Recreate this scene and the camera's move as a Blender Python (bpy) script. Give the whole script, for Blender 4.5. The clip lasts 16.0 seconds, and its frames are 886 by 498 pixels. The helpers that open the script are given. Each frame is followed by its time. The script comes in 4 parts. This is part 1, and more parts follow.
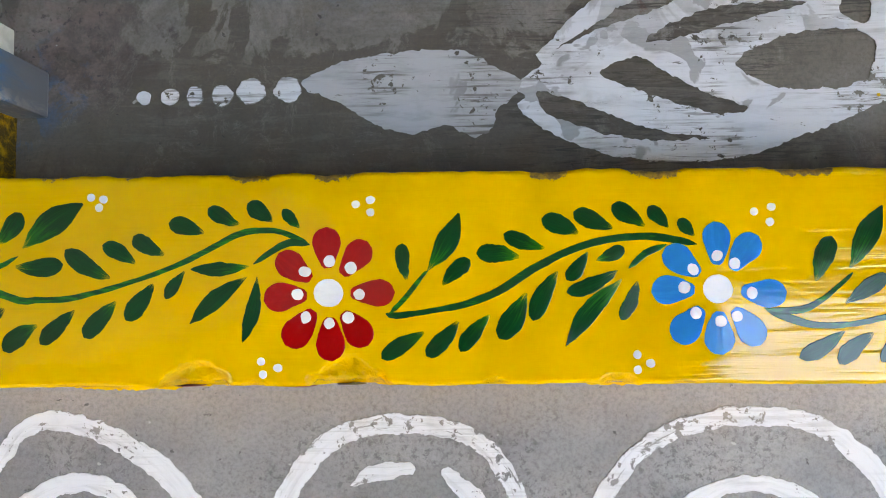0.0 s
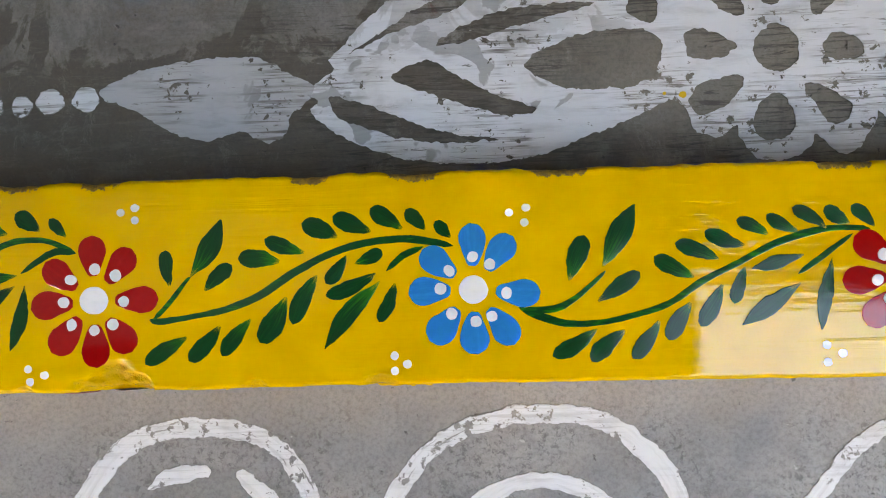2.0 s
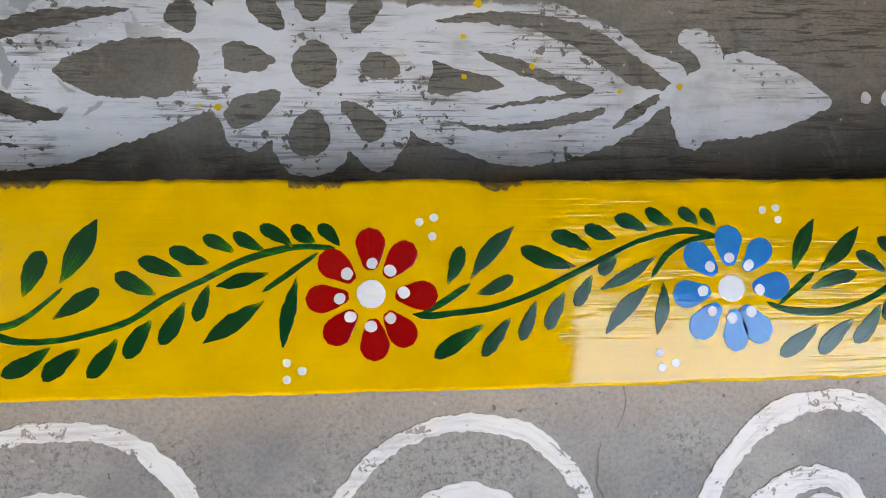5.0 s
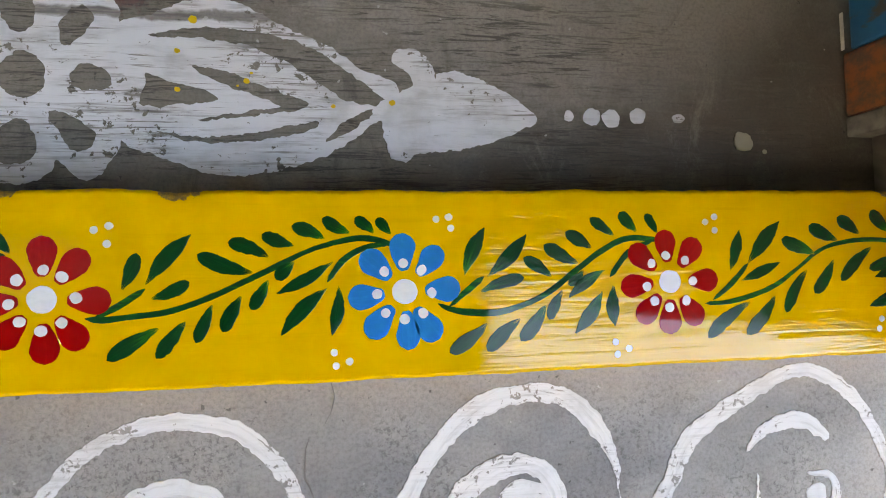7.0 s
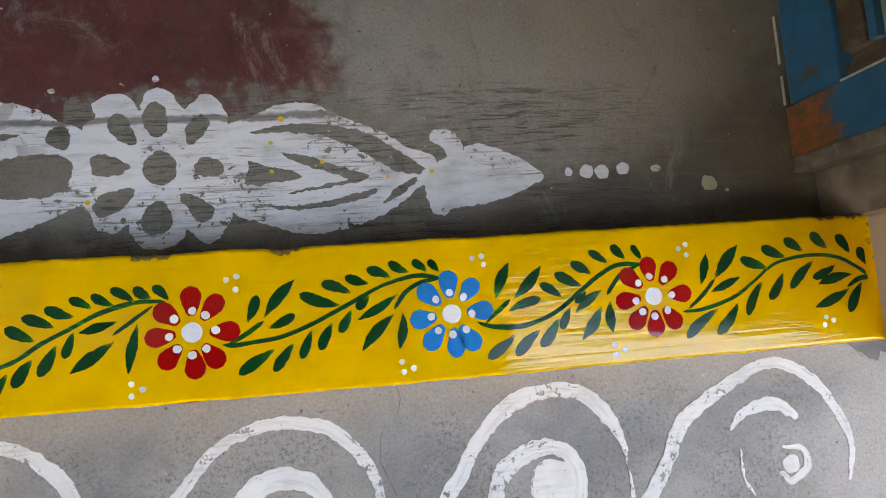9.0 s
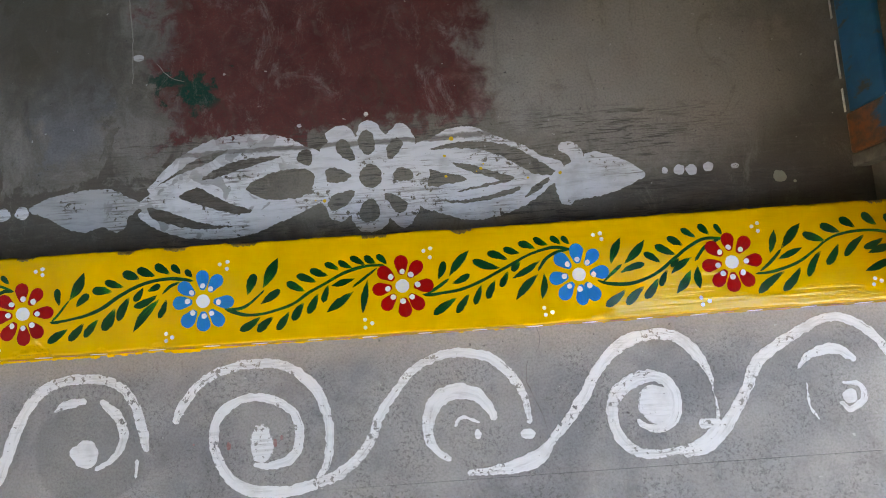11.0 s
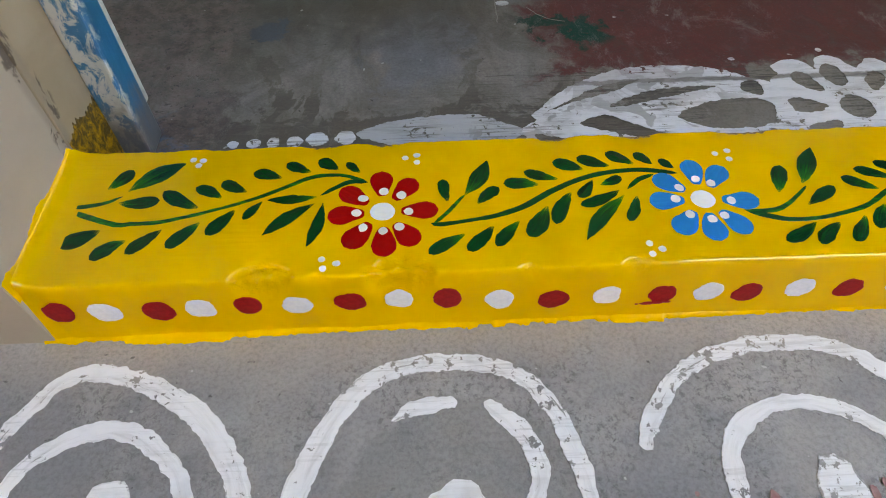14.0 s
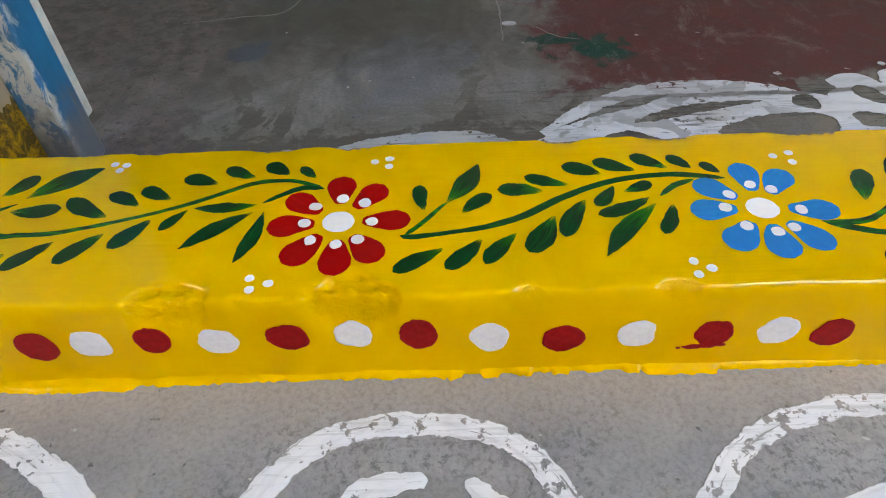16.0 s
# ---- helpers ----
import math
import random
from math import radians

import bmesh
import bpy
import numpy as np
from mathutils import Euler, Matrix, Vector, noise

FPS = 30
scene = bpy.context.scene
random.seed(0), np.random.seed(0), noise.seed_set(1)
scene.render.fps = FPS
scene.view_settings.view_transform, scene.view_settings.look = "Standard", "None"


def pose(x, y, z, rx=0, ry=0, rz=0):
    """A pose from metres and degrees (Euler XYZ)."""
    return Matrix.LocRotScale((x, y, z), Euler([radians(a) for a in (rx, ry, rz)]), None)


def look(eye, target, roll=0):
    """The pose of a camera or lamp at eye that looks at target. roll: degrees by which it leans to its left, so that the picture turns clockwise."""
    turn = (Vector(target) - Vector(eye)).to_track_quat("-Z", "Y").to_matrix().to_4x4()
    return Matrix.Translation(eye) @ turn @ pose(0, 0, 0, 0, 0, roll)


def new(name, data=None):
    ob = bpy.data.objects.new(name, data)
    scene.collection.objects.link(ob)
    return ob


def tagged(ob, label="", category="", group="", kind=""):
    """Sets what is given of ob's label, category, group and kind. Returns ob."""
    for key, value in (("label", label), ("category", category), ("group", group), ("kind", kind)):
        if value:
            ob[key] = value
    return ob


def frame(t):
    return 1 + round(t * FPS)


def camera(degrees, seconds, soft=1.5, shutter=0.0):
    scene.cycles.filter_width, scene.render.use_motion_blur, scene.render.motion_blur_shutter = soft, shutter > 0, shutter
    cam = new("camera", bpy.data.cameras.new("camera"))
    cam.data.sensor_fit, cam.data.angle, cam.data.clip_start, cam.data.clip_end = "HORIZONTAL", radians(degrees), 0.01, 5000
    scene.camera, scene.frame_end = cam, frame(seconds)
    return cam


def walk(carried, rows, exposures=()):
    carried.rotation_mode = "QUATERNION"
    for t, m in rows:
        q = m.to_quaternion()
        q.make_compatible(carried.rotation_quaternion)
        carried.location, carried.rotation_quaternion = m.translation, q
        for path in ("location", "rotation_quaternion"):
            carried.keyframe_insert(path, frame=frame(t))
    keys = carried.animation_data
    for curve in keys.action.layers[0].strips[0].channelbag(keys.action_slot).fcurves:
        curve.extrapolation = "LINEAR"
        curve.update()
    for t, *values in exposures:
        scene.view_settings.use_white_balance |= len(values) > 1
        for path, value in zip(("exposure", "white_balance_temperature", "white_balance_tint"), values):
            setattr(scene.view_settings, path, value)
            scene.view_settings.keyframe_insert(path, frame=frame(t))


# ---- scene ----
cam = camera(70.6, 16.0, 1.0)
PATH = [
    (0, (0.062, 0.051, 0.342), (0.01, 0.167, -1.654), -24.8),
    (0.5, (0.091, 0.052, 0.341), (0.04, 0.168, -1.655), -24.2),
    (1, (0.117, 0.052, 0.339), (0.073, 0.163, -1.658), -23.0),
    (1.5, (0.149, 0.049, 0.338), (0.091, 0.144, -1.659), -32.4),
    (2, (0.177, 0.051, 0.343), (0.118, 0.163, -1.653), -29.5),
    (2.5, (0.21, 0.049, 0.343), (0.157, 0.146, -1.654), -29.5),
    (3, (0.245, 0.051, 0.343), (0.216, 0.145, -1.654), -18.1),
    (3.5, (0.279, 0.049, 0.345), (0.286, 0.145, -1.653), 2.9),
    (4, (0.319, 0.049, 0.346), (0.375, 0.156, -1.65), 27.1),
    (4.5, (0.349, 0.052, 0.346), (0.456, 0.146, -1.649), 47.6),
    (5, (0.392, 0.056, 0.346), (0.566, 0.148, -1.644), 61.1),
    (5.2, (0.408, 0.053, 0.346), (0.607, 0.164, -1.641), 59.5),
    (7.3, (0.531, 0.055, 0.392), (0.888, 0.146, -1.574), 74.6),
    (7.5, (0.533, 0.054, 0.398), (0.899, 0.148, -1.566), 74.7),
    (8, (0.54, 0.058, 0.423), (0.957, 0.174, -1.53), 74.6),
    (8.5, (0.536, 0.054, 0.454), (0.925, 0.219, -1.5), 65.4),
    (9, (0.493, 0.049, 0.494), (0.785, 0.252, -1.474), 51.2),
    (9.5, (0.467, 0.033, 0.521), (0.681, 0.223, -1.458), 43.9),
    (9.7, (0.462, 0.029, 0.547), (0.646, 0.206, -1.437), 41.6),
    (11.8, (0.384, -0.026, 0.702), (0.341, 0.316, -1.268), -9.9),
    (12, (0.366, -0.048, 0.688), (0.322, 0.345, -1.273), -8.4),
    (12.5, (0.268, -0.1, 0.596), (0.237, 0.405, -1.339), -4.2),
    (13, (0.174, -0.128, 0.511), (0.126, 0.565, -1.364), -6.3),
    (13.5, (0.084, -0.153, 0.411), (0.109, 0.841, -1.324), -2.7),
    (14, (0.026, -0.184, 0.314), (0.066, 1.029, -1.275), -0.8),
    (14.5, (0.006, -0.178, 0.245), (0.032, 1.196, -1.208), -2.1),
    (15, (0.001, -0.16, 0.233), (-0.029, 1.262, -1.173), -3.9),
    (15.5, (0.015, -0.158, 0.232), (-0.017, 1.272, -1.165), -3.3),
    (16, (0.05, -0.153, 0.228), (0.012, 1.266, -1.181), -2.9),
]
# stops, white balance
EXPOSURES = ((0.0, 5.52, 8800, 9), (0.7, 5.46, 8800, 9), (2.0, 5.28, 8900, 9), (3.5, 5.32, 8900, 9), (4.5, 5.28, 8900, 9), (9.0, 5.13, 8800, 9), (12.0, 5.10, 8600, 8), (13.0, 5.12, 8600, 8), (14.0, 5.26, 8600, 8), (16.0, 5.34, 8500, 8))
walk(cam, [(t, look(eye, target, roll)) for t, eye, target, roll in PATH], EXPOSURES)

# ---- world, sun ----
world = bpy.data.worlds.new("sky")
scene.world = world
world.use_nodes = True
wn = world.node_tree.nodes
sky = wn.new("ShaderNodeTexSky")
sky.sky_type, sky.sun_disc = "NISHITA", False
sky.sun_elevation, sky.sun_rotation = radians(29), radians(-83)
sky.air_density, sky.dust_density = 1.0, 4.0
wn["Background"].inputs[1].default_value = 0.15
world.node_tree.links.new(sky.outputs[0], wn["Background"].inputs[0])
sun = new("sun", bpy.data.lights.new("sun", "SUN"))
sun.data.energy, sun.data.angle, sun.data.color = 0.5, radians(20), (1.0, 0.95, 0.86)
sun.matrix_world = look((-2.0, 0.25, 1.1), (0, 0, 0))

# ---- materials ----
TOP = 0.047


class Nodes:
    """A node material in the making."""

    def __init__(self, name):
        self.m = bpy.data.materials.new(name)
        self.m.use_nodes = True
        self.t = self.m.node_tree
        self.b = self.t.nodes["Principled BSDF"]

    def add(self, kind, **inputs):
        n = self.t.nodes.new("ShaderNode" + kind)
        for k, v in inputs.items():
            self.put(n, k.replace("_", " "), v)
        return n

    def put(self, n, key, v):
        s = n.inputs[int(key[1:])] if key[0] == "i" and key[1:].isdigit() else n.inputs[key]
        if isinstance(v, bpy.types.NodeSocket):
            self.t.links.new(v, s)
        else:
            s.default_value = v

    def coords(self, which="Object", scale=(1, 1, 1), world_space=False):
        if world_space:
            src = self.t.nodes.new("ShaderNodeNewGeometry").outputs["Position"]
        else:
            src = self.t.nodes.new("ShaderNodeTexCoord").outputs[which]
        m = self.add("Mapping", Scale=scale)
        self.put(m, "Vector", src)
        return m.outputs[0]

    def noise(self, vec, scale, detail=4.0, rough=0.6, dist=0.0):
        n = self.add("TexNoise", Scale=scale, Detail=detail, Roughness=rough, Distortion=dist)
        self.put(n, "Vector", vec)
        return n.outputs["Fac"]

    def ramp(self, fac, lo, hi, a=0.0, b=1.0):
        n = self.t.nodes.new("ShaderNodeMapRange")
        n.interpolation_type = "SMOOTHSTEP"
        for key, v in (("Value", fac), ("From Min", lo), ("From Max", hi), ("To Min", a), ("To Max", b)):
            self.put(n, key, v)
        return n.outputs[0]

    def mix(self, fac, a, b):
        n = self.t.nodes.new("ShaderNodeMix")
        n.data_type = "RGBA"
        self.put(n, "i0", fac)
        self.put(n, "i6", a if isinstance(a, bpy.types.NodeSocket) else (*a, 1))
        self.put(n, "i7", b if isinstance(b, bpy.types.NodeSocket) else (*b, 1))
        return n.outputs[2]

    def math(self, op, a, b=0.0):
        n = self.t.nodes.new("ShaderNodeMath")
        n.operation = op
        self.put(n, "i0", a)
        self.put(n, "i1", b)
        return n.outputs[0]

    def bump(self, height, strength, dist, below=None):
        n = self.add("Bump", Strength=strength, Distance=dist, Height=height)
        if below is not None:
            self.put(n, "Normal", below)
        return n.outputs[0]

    def axis(self, which):
        s = self.t.nodes.new("ShaderNodeSeparateXYZ")
        self.put(s, "i0", self.t.nodes.new("ShaderNodeNewGeometry").outputs["Position"])
        return s.outputs[which]

    def done(self, color, rough, normal=None, spec=0.5, coat=0.0, coat_rough=0.05):
        self.put(self.b, "Base Color", color if isinstance(color, bpy.types.NodeSocket) else (*color, 1))
        self.put(self.b, "Roughness", rough)
        self.put(self.b, "Specular IOR Level", spec)
        self.put(self.b, "Coat Weight", coat)
        self.put(self.b, "Coat Roughness", coat_rough)
        self.put(self.b, "Coat IOR", 1.6)
        if normal is not None:
            self.put(self.b, "Normal", normal)
            if not isinstance(coat, float) or coat > 0:
                self.put(self.b, "Coat Normal", normal)
        return self.m


def enamel(name, deep, light, streak_scale=(60, 900, 400), light_amount=0.5, rough=0.13):
    """Glossy brushed-on enamel: two tones along the brush strokes, fine brush relief."""
    n = Nodes(name)
    v = n.coords("Object", streak_scale)
    streak = n.noise(v, 1.0, 3.0, 0.6)
    spot = n.noise(n.coords("Object"), 170.0, 3.0, 0.6)
    rnd = n.t.nodes.new("ShaderNodeObjectInfo").outputs["Random"]
    shade = n.math("ADD", streak, n.math("MULTIPLY", n.math("SUBTRACT", rnd, 0.5), 0.22))
    fac = n.math("MULTIPLY", n.ramp(shade, 0.5, 0.78), light_amount)
    fac = n.math("ADD", fac, n.math("MULTIPLY", n.ramp(spot, 0.35, 0.75), 0.12))
    return n.done(n.mix(fac, deep, light), n.ramp(spot, 0.2, 0.8, rough * 0.75, rough * 1.4), n.bump(streak, 0.12, 0.0003), 0.42, 0.05, 0.02)


def matte(name, a, b):
    n = Nodes(name)
    v = n.noise(n.coords("Object"), 320.0, 4.0, 0.6)
    return n.done(n.mix(n.ramp(v, 0.35, 0.7), a, b), 0.4, n.bump(v, 0.15, 0.0003), 0.12)


def cement(n, kind):
    """Colour and height of the worn cement floors, in world metres."""
    p = n.coords(world_space=True)
    big = n.noise(p, 7.0, 6.0, 0.62, 0.6)
    mid = n.noise(p, 34.0, 6.0, 0.65, 0.4)
    fine = n.noise(p, 420.0, 4.0, 0.7)
    brush = n.noise(n.coords(scale=(24, 170, 40), world_space=True), 1.0, 5.0, 0.7, 0.5)
    x, y = n.axis(0), n.axis(1)
    if kind == "porch":
        col = n.mix(n.ramp(big, 0.35, 0.66), (0.215, 0.215, 0.225), (0.345, 0.333, 0.327))
        col = n.mix(n.math("MULTIPLY", n.ramp(mid, 0.5, 0.75), 0.45), col, (0.17, 0.17, 0.17))
        mould = n.math("MULTIPLY", n.ramp(n.noise(p, 260.0, 6.0, 0.8, 0.3), 0.50, 0.60), n.ramp(n.noise(p, 15.0, 5.0, 0.6), 0.42, 0.58))
        col = n.mix(n.math("MULTIPLY", mould, 0.7), col, (0.10, 0.10, 0.098))
        grey = n.ramp(n.noise(n.coords(scale=(1.4, 1, 1), world_space=True), 30.0, 7.0, 0.7, 0.6), 0.52, 0.68, 0.0, 0.4)
        col = n.mix(grey, col, (0.20, 0.205, 0.215))
        # sandy splash zone in front of the step
        near = n.ramp(n.math("ADD", y, n.math("MULTIPLY", mid, 0.02)), -0.030, 0.004)
        col = n.mix(n.math("MULTIPLY", near, 0.6), col, (0.40, 0.345, 0.30))
        pale = n.ramp(n.math("ADD", x, n.math("MULTIPLY", big, 0.2)), 0.92, 1.05)
        col = n.mix(n.math("MULTIPLY", pale, 0.6), col, (0.5, 0.48, 0.46))
    else:
        col = n.mix(n.ramp(big, 0.3, 0.7), (0.120, 0.104, 0.085), (0.235, 0.215, 0.19))
        col = n.mix(n.math("MULTIPLY", n.ramp(mid, 0.45, 0.7), 0.45), col, (0.28, 0.262, 0.24))
        strip = n.math("MULTIPLY", n.ramp(y, 0.10, 0.13), n.ramp(y, 0.235, 0.20))
        col = n.mix(n.math("MULTIPLY", strip, 0.7), col, (0.098, 0.084, 0.066))
        streak = n.math("MULTIPLY", n.ramp(brush, 0.52, 0.62), strip)
        col = n.mix(n.math("MULTIPLY", streak, 0.18), col, (0.26, 0.24, 0.215))
        groove = n.math("MULTIPLY", n.ramp(n.noise(n.coords(scale=(26, 300, 40), world_space=True), 1.0, 6.0, 0.78, 1.5), 0.54, 0.64), n.ramp(y, 0.27, 0.20))
        col = n.mix(n.math("MULTIPLY", groove, n.math("MULTIPLY", n.ramp(x, 0.02, 0.14, 0.2, 1.0), n.ramp(n.noise(p, 11.0, 4.0, 0.55), 0.42, 0.62, 0.15, 0.8))), col, (0.085, 0.078, 0.066))
        # thin skim of paler cement, trowelled over the drawing in places
        lay = n.noise(n.coords(scale=(1.2, 0.9, 1), world_space=True), 10.0, 6.0, 0.58, 1.2)
        skim = n.math("MULTIPLY", n.ramp(lay, 0.42, 0.445), n.math("MULTIPLY", n.ramp(n.math("ADD", x, n.math("MULTIPLY", mid, 0.12)), 0.33, 0.27), n.ramp(n.math("ADD", y, n.math("MULTIPLY", n.math("SUBTRACT", mid, 0.5), 0.09)), 0.184, 0.189)))
        trowel = n.noise(n.coords(scale=(18, 13, 10), world_space=True), 1.0, 8.0, 0.72, 1.4)
        col = n.mix(n.math("MULTIPLY", skim, 0.85), col, n.mix(n.ramp(trowel, 0.35, 0.68), (0.175, 0.157, 0.138), (0.285, 0.265, 0.245)))
        # red oxide field with a ragged border, and two old spills
        wob = n.math("MULTIPLY", n.math("SUBTRACT", mid, 0.5), 0.14)
        wob2 = n.math("MULTIPLY", n.math("SUBTRACT", big, 0.5), 0.16)
        xr, yr = n.math("ADD", x, n.math("ADD", wob, wob2)), n.math("ADD", y, wob)
        red = n.math("MULTIPLY", n.ramp(xr, 0.10, 0.14), n.ramp(xr, 0.51, 0.47))
        red = n.math("MULTIPLY", red, n.ramp(yr, 0.222, 0.236))
        red = n.math("MULTIPLY", red, n.ramp(fine, 0.25, 0.45, 0.55, 0.92))
        red = n.math("MULTIPLY", red, n.ramp(n.noise(p, 48.0, 6.0, 0.65, 0.8), 0.78, 0.5, 0.68, 1.0))
        col = n.mix(red, col, n.mix(n.ramp(mid, 0.3, 0.7), (0.092, 0.015, 0.015), (0.150, 0.030, 0.028)))
        # the broad pale patch at x 0.66 paints light onto the dim right side
        for cx, cy, rx, ry, c, amount in ((0.165, 0.283, 0.030, 0.020, (0.0, 0.050, 0.034), 1.0), (0.132, 0.302, 0.030, 0.012, (0.0, 0.050, 0.034), 0.95),
                                          (-0.105, 0.298, 0.016, 0.018, (0.03, 0.12, 0.22), 0.7), (-0.165, 0.17, 0.012, 0.03, (0.04, 0.13, 0.26), 0.5),
                                          (0.02, 0.27, 0.05, 0.06, (0.20, 0.22, 0.26), 0.45), (-0.16, 0.26, 0.08, 0.05, (0.08, 0.072, 0.055), 0.4), (0.66, 0.27, 0.19, 0.12, (0.40, 0.37, 0.335), 0.6), (0.43, 0.165, 0.22, 0.075, (0.27, 0.25, 0.215), 0.6), (-0.140, 0.185, 0.030, 0.034, (0.085, 0.065, 0.06), 0.65)):
            dx = n.math("DIVIDE", n.math("SUBTRACT", n.math("ADD", x, wob), cx), rx)
            dy = n.math("DIVIDE", n.math("SUBTRACT", n.math("ADD", y, n.math("MULTIPLY", wob, 0.7)), cy), ry)
            d = n.math("ADD", n.math("MULTIPLY", dx, dx), n.math("MULTIPLY", dy, dy))
            col = n.mix(n.math("MULTIPLY", n.ramp(d, 1.25, 0.35), amount), col, c)
        cloud = n.noise(n.coords(scale=(1.25, 0.6, 1), world_space=True), 19.0, 8.0, 0.72, 1.3)
        col = n.mix(n.ramp(cloud, 0.54, 0.72, 0.0, 0.5), col, (0.075, 0.064, 0.050))
        col = n.mix(n.ramp(cloud, 0.44, 0.30, 0.0, 0.5), col, (0.30, 0.28, 0.25))
        wisp = n.noise(n.coords(scale=(1.3, 0.8, 1), world_space=True), 26.0, 8.0, 0.75, 2.2)
        col = n.mix(n.math("MULTIPLY", n.ramp(n.math("ABSOLUTE", n.math("SUBTRACT", wisp, 0.5)), 0.014, 0.002), n.ramp(cloud, 0.52, 0.42, 0.0, 0.22)), col, (0.40, 0.385, 0.365))
        # darker brown towards the back left
        back_left = n.math("MULTIPLY", n.ramp(yr, 0.23, 0.33), n.ramp(xr, 0.14, 0.04))
        col = n.mix(n.math("MULTIPLY", back_left, 0.75), col, (0.075, 0.064, 0.047))
        # darker end by the hinge post
        dark_end = n.ramp(n.math("ADD", x, wob2), 0.74, 0.88)
        col = n.mix(n.math("MULTIPLY", dark_end, 0.3), col, (0.13, 0.12, 0.105))
    grain = n.noise(p, 150.0, 3.0, 0.6, 0.3)
    pit = n.ramp(grain, 0.68, 0.74)
    if kind == "room":
        # broken, pitted surface by the post
        rough_end = n.math("MULTIPLY", n.ramp(n.math("ADD", x, n.math("MULTIPLY", mid, 0.06)), -0.085, -0.115), n.ramp(y, 0.145, 0.165))
        pit = n.math("MAXIMUM", pit, n.math("MULTIPLY", rough_end, n.ramp(n.noise(p, 190.0, 5.0, 0.75, 0.4), 0.55, 0.64)))
        col = n.mix(n.math("MULTIPLY", rough_end, n.ramp(n.noise(p, 75.0, 5.0, 0.7), 0.4, 0.62, 0.0, 0.6)), col, (0.24, 0.175, 0.165))
    col = n.mix(n.math("MULTIPLY", pit, 0.7), col, (0.055, 0.052, 0.05))
    if kind == "room":
        # coarse brush grooves left in the cement round the drawing
        rib = n.ramp(n.noise(n.coords(scale=(26, 330, 40), world_space=True), 1.0, 6.0, 0.75, 1.2), 0.49, 0.59)
        where = n.math("MULTIPLY", n.ramp(n.noise(n.coords(scale=(0.6, 1.5, 1), world_space=True), 15.0, 4.0, 0.55), 0.36, 0.54), n.math("MULTIPLY", n.ramp(y, 0.245, 0.222), n.ramp(n.math("ABSOLUTE", n.math("SUBTRACT", x, 0.40)), 0.40, 0.28)))
        col = n.mix(n.math("MULTIPLY", n.math("MULTIPLY", rib, where), 0.8), col, (0.062, 0.056, 0.047))
    else:
        # grey ghost of a rubbed-out ring
        gx, gy = n.math("DIVIDE", n.math("SUBTRACT", x, 0.040), 0.060), n.math("DIVIDE", n.math("SUBTRACT", y, -0.100), 0.056)
        ghost = n.math("ADD", n.math("ADD", n.math("MULTIPLY", gx, gx), n.math("MULTIPLY", gy, gy)), n.math("MULTIPLY", n.math("SUBTRACT", mid, 0.5), 1.2))
        col = n.mix(n.ramp(ghost, 1.05, 0.85, 0.0, 0.55), col, (0.185, 0.187, 0.185))
    speck = n.ramp(n.noise(n.coords(scale=(1, 1.2, 1), world_space=True), 105.0, 2.0, 0.5), 0.735, 0.76)
    col = n.mix(n.math("MULTIPLY", speck, 0.7), col, (0.55, 0.54, 0.52))
    col = n.mix(n.ramp(fine, 0.38, 0.72, 0.0, 0.34), col, (0.07, 0.068, 0.065))
    height = n.math("ADD", n.math("MULTIPLY", mid, 0.6), n.math("ADD", n.math("MULTIPLY", fine, 0.25), n.math("MULTIPLY", pit, -0.8)))
    return col, height, brush, mid, (skim if kind == "room" else fine)


def cement_floor(name, kind):
    n = Nodes(name)
    col, height, brush, mid, fine = cement(n, kind)
    return n.done(col, n.ramp(mid, 0.3, 0.7, 0.48, 0.66), n.bump(height, 0.5, 0.0014), spec=0.22 if kind == "room" else 0.4)


